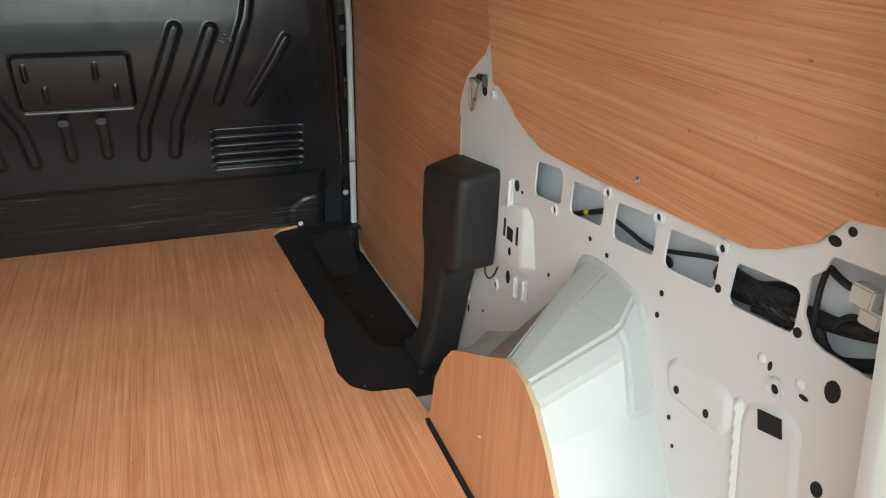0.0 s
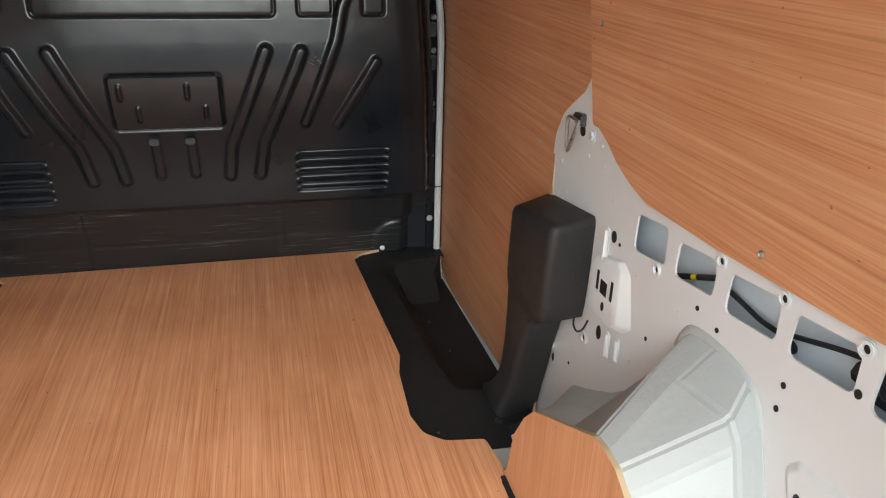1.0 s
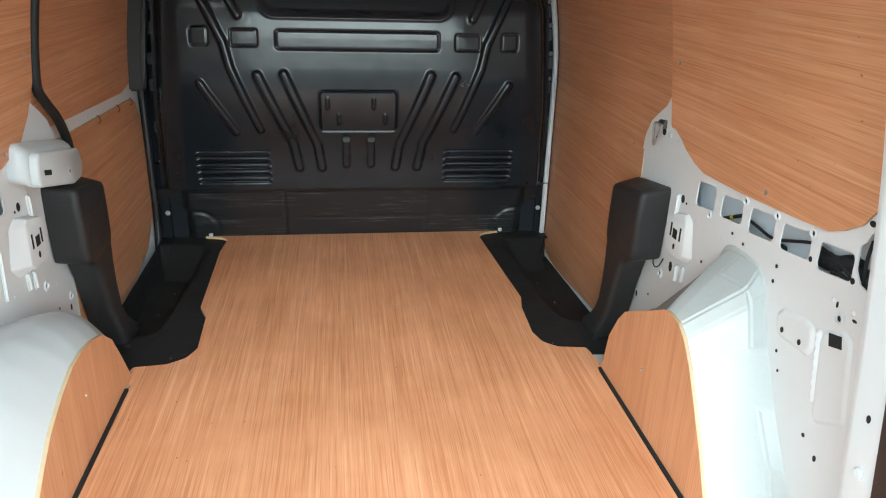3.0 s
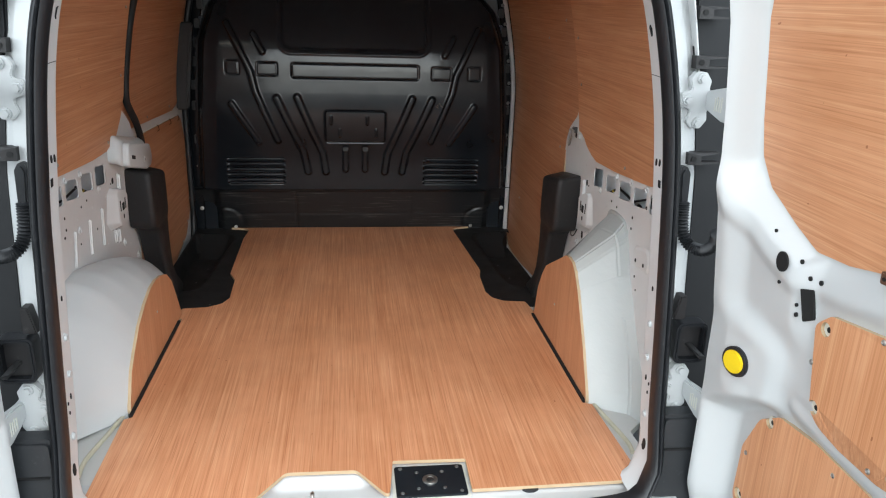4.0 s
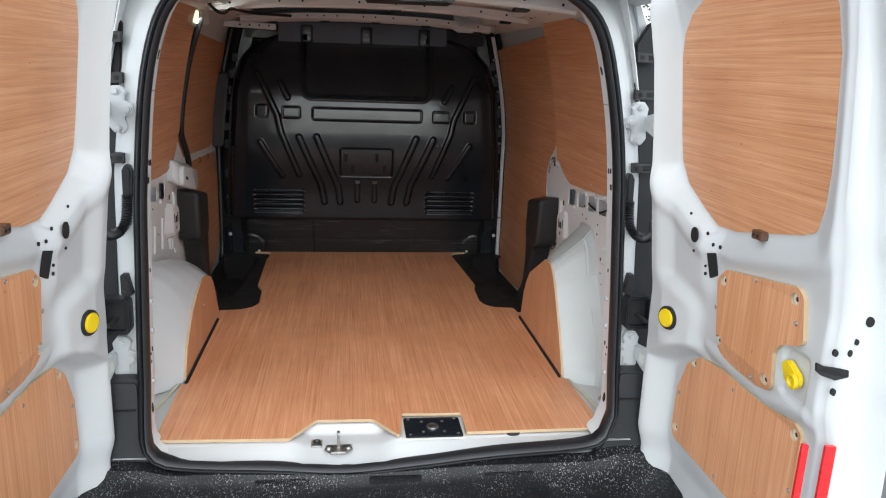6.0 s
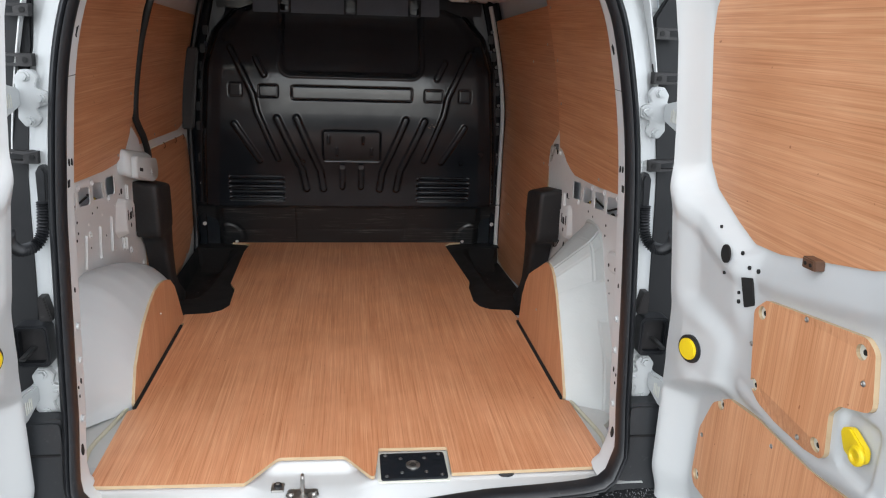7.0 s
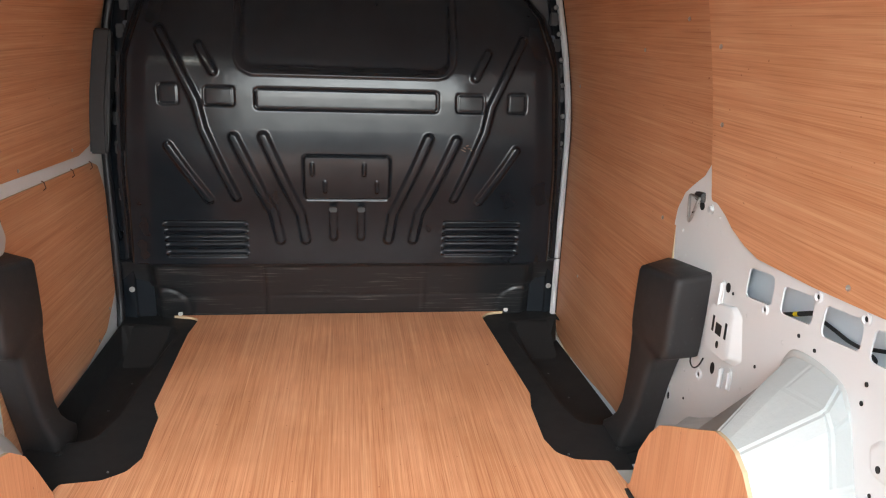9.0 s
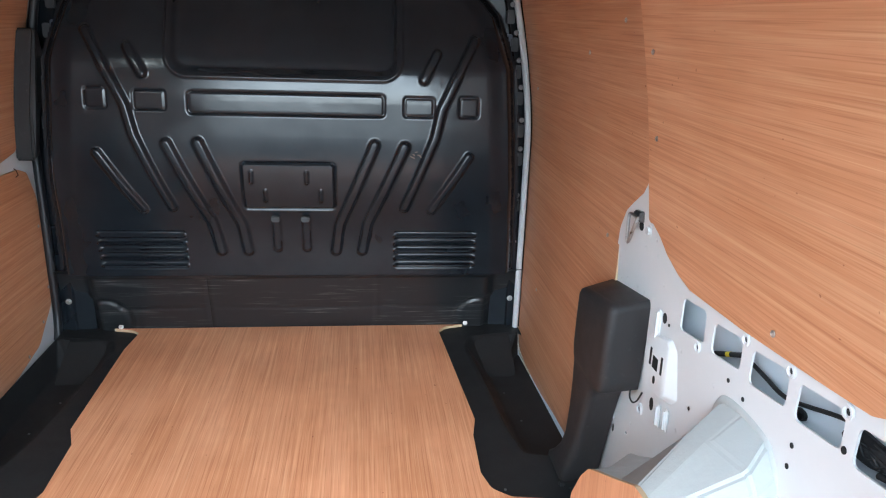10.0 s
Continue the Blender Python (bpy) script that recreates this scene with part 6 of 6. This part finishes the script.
for c in (0.007, 0.133):
    pl = part("striker_plate", prism(box2(c - 0.032, 1.166, c + 0.031, 1.200, 0.003), lambda u, v, w: (u, 0.2185 + w, v), -0.003, 0.0), ZINC, box)
    part("loop", tube([(c - 0.026, 0.216, 1.172), (c - 0.026, 0.198, 1.173), (c + 0.006, 0.198, 1.173), (c + 0.006, 0.216, 1.172)], 0.004, 8, 4), STEEL, pl, smooth=True)
    part("slot", prism(box2(c - 0.004, 1.181, c + 0.004, 1.197, 0.0035), lambda u, v, w: (u, 0.215 + w, v), -0.001, 0.001), DARK_STEEL, pl)
    hex_bolt(pl, (c + 0.022, 0.2155, 1.174), (0, -1, 0), 0.008, 0.012, BLACK_PLASTIC)

# ---- sill fittings ----
plate_b = thing("anchor_plate", "black steel plate with a lock bolt in the sill", "anchor plate", at=(0.147, 0.13, -0.012))
part("plate", prism(box2(0.066, 0.072, 0.230, 0.186, 0.008), lambda u, v, w: (u, v, -0.008 + w), -0.006, 0.0, 0.0015), BLACK_STEEL, plate_b)
part("surround", prism(box2(0.058, 0.066, 0.237, 0.192, 0.012), lambda u, v, w: (u, v, -0.0165 + w), 0.0, 0.004, 0.001), CREAM, plate_b, "yellowed cream paint round the plate")
part("lock_collar", plate(disc2(0.147, 0.128, 0.018, 20), lambda u, v, w: (u, v, -0.004 - w), 0.006, [disc2(0.147, 0.128, 0.009, 14)], bevel=0.0015), STEEL, plate_b, smooth=True)
hex_bolt(plate_b, (0.147, 0.128, -0.008), (0, 0, 1), 0.007, 0.005, DARK_STEEL)
for x, y in ((0.08, 0.084), (0.216, 0.084), (0.08, 0.174), (0.216, 0.174), (0.118, 0.158), (0.178, 0.158), (0.118, 0.098), (0.178, 0.098)):
    screw(plate_b, (x, y, -0.008), (0, 0, 1), 0.005, DARK_STEEL)
lock = thing("door_striker", "zinc steel door striker with pin on the sill", "striker", at=(-0.12, 0.055, -0.035))
part("base", prism(rounded([(-0.160, 0.058), (-0.142, 0.036), (-0.100, 0.036), (-0.082, 0.058), (-0.086, 0.082), (-0.155, 0.082)], 0.006), lambda u, v, w: (u, v, -0.038 + w), 0.0, 0.009, 0.003), STEEL, lock, smooth=True)
part("pin", tube([(-0.121, 0.066, -0.032), (-0.121, 0.064, 0.006), (-0.121, 0.070, 0.012), (-0.121, 0.080, 0.006), (-0.121, 0.086, -0.030)], 0.0045, 8, 4), STEEL, lock, smooth=True)
for x in (-0.148, -0.094):
    hex_bolt(lock, (x, 0.06, -0.029), (0, 0, 1), 0.006, 0.005, STEEL)
part("buffer_plate", prism(box2(-0.196, 0.078, -0.166, 0.112, 0.003), lambda u, v, w: (u, v, -0.037 + w), 0.0, 0.006, 0.001), STEEL, lock)
part("buffer", prism(disc2(-0.181, 0.094, 0.010, 16), lambda u, v, w: (u, v, -0.033 + w), 0.0, 0.010, 0.002), RUBBER, lock)
part("buffer_bolt", prism(disc2(-0.181, 0.094, 0.005, 10), lambda u, v, w: (u, v, -0.0235 + w), 0.0, 0.002, 0.0005), STEEL, lock)
drain = part("floor_plug", prism(disc2(0.375, 0.082, 0.020, 16, 0.009), lambda u, v, w: (u, v, -0.010 + w), -0.006, 0.002), RUBBER)
tagged(drain, "dark rubber floor plug at the plywood edge", "plug")

# ---- outside: a parked car, hedge and fence ----
def wheel(parent, x, y, z, r=0.32):
    bm = bmesh.new()
    n = 28
    prof = [(0.19, -0.09), (r - 0.02, -0.10), (r, -0.07), (r, 0.07), (r - 0.02, 0.10), (0.20, 0.10)]
    rings = [[bm.verts.new((x + w, y + a * math.cos(k * math.tau / n), z + a * math.sin(k * math.tau / n))) for k in range(n)] for a, w in prof]
    for a, b_ in zip(rings, rings[1:]):
        for k in range(n):
            bm.faces.new((a[k], a[(k + 1) % n], b_[(k + 1) % n], b_[k]))
    bmesh.ops.recalc_face_normals(bm, faces=bm.faces[:])
    wh = part("wheel", bm, RUBBER, parent, "black tyre", smooth=True)
    bm = bmesh.new()
    for k in range(10):
        a = k * math.tau / 10
        c, s_ = math.cos(a), math.sin(a)
        q = [(0.03, -0.016), (0.20, -0.028), (0.20, 0.028), (0.03, 0.016)]
        lo = [bm.verts.new((x - 0.085, y + u * c - v * s_, z + u * s_ + v * c)) for u, v in q]
        hi = [bm.verts.new((x - 0.055, y + u * c - v * s_, z + u * s_ + v * c)) for u, v in q]
        bm.faces.new(lo)
        for i in range(4):
            bm.faces.new((lo[i], lo[(i + 1) % 4], hi[(i + 1) % 4], hi[i]))
    part("rim", bm, STEEL, wh, "silver alloy spokes")
    return wh


car = thing("parked_car", "red parked hatchback with dark windows", "car", at=(5.6, 4.0, GROUND))
CX0, CX1, CY0, CY1 = 4.72, 6.39, 3.22, 7.32
rows = []
side_prof = [(CY0, 0.30), (CY0 - 0.05, 0.55), (CY0 + 0.02, 0.80), (CY0 + 0.30, 0.95), (CY0 + 0.75, 1.30), (CY0 + 1.2, 1.44), (CY0 + 2.3, 1.44), (CY0 + 3.1, 1.05), (CY0 + 3.9, 0.88), (CY1, 0.6), (CY1, 0.3)]
for t in np.linspace(0, 1, 13):
    x = CX0 + (CX1 - CX0) * t
    e = 1 - abs(2 * t - 1) ** 6
    rows.append([(x, y + (0.12 * (1 - e) if y < 4.5 else -0.12 * (1 - e)), GROUND + 0.28 + 1.12 * (z - 0.28) * (0.72 + 0.28 * e if z > 0.9 else 0.97 + 0.03 * e)) for y, z in side_prof])
part("body", loft(rows), RED_CAR, car, "glossy red bodywork", smooth=True, angle=35)
part("flank", prism(rounded([(CY0, 0.22)] + [(CY0 + yc + 0.37 * math.cos(a), max(0.22, 0.31 + 0.37 * math.sin(a))) for yc in (0.85, 3.35) for a in np.linspace(3.38, -0.24, 16)] + [(CY1, 0.22), (CY1, 0.6), (CY0 + 3.9, 0.86), (CY0 + 3.1, 0.95), (CY0 + 0.3, 0.95), (CY0 - 0.02, 0.78)], [0.08] + [0] * 32 + [0.08] * 6), lambda u, v, w: (CX0 + w, u, GROUND + v), -0.02, 0.1, 0.01, 2), RED_CAR, car, smooth=True)
GLASS = plastic("dark_glass", (0.01, 0.012, 0.014), 0.08, 50, 0.0, (0.02, 0.02, 0.02), 0.0)
part("side_window", prism(rounded([(CY0 + 0.55, 0.98), (CY0 + 3.0, 0.98), (CY0 + 2.25, 1.36), (CY0 + 1.2, 1.37), (CY0 + 0.85, 1.28)], 0.06), lambda u, v, w: (CX0 + 0.02 + w + 0.42 * (v - 0.95), u, GROUND + v), -0.02, 0.05, 0.004), GLASS, car, "dark side window")
wheel(car, CX0 + 0.07, CY0 + 0.85, GROUND + 0.31)
wheel(car, CX0 + 0.07, CY0 + 3.35, GROUND + 0.31)
part("door_handle", block(CX0 - 0.045, CY0 + 1.25, GROUND + 0.80, CX0 - 0.02, CY0 + 1.42, GROUND + 0.83, 0.008), RED_CAR, car)

m, nt, b = material("hedge_leaves")
oi = nt.nodes.new("ShaderNodeNewGeometry")
nt.links.new(ramp(nt, oi.outputs["Random Per Island"], [(0.0, (0.025, 0.05, 0.012)), (0.5, (0.05, 0.09, 0.02)), (0.85, (0.10, 0.13, 0.03)), (1.0, (0.22, 0.18, 0.05))]), b.inputs["Base Color"])
b.inputs["Roughness"].default_value = 0.5
LEAF = m
bm_v, bm_f = [], []
rr = np.random.default_rng(3)
for k in range(16000):
    y, z = rr.uniform(3.0, 22.0), GROUND + rr.uniform(0.9, 4.6)
    x = 9.6 + 0.5 * math.sin(y * 1.7) + 0.35 * math.sin(z * 2.3 + y) + abs(rr.normal(0, 0.35))
    c, d = Vector((x, y, z)), rr.normal(0, 1, 3)
    a = Vector(d).normalized() * rr.uniform(0.03, 0.07)
    b_ = a.orthogonal() * 0.6
    i = len(bm_v)
    bm_v += [c + a, c + b_, c - a, c - b_]
    bm_f.append((i, i + 1, i + 2, i + 3))
me = bpy.data.meshes.new("hedge")
me.from_pydata(bm_v, [], bm_f)
me.materials.append(LEAF)
tagged(new("hedge", me), "tall green hedge with small yellowing leaves", "hedge", kind="stuff")
tagged(part("hedge_core", block(10.2, 2.8, GROUND, 11.2, 22.0, GROUND + 4.2, 0.2), LEAF), "dark dense inside of the tall hedge", "hedge", kind="stuff")
fence = thing("fence", "grey metal railing fence in front of the hedge", "fence", at=(8.9, 9.0, GROUND))
for k in range(60):
    y = 3.0 + 0.22 * k
    part("post" if k % 10 == 0 else "bar", block(8.9, y, GROUND, 8.93 if k % 10 else 8.98, y + (0.03 if k % 10 else 0.06), GROUND + 1.75, 0.004), GREY_PLASTIC, fence)
for z in (0.25, 1.62):
    part("rail", block(8.88, 3.0, GROUND + z, 8.90, 16.0, GROUND + z + 0.05, 0.004), GREY_PLASTIC, fence)
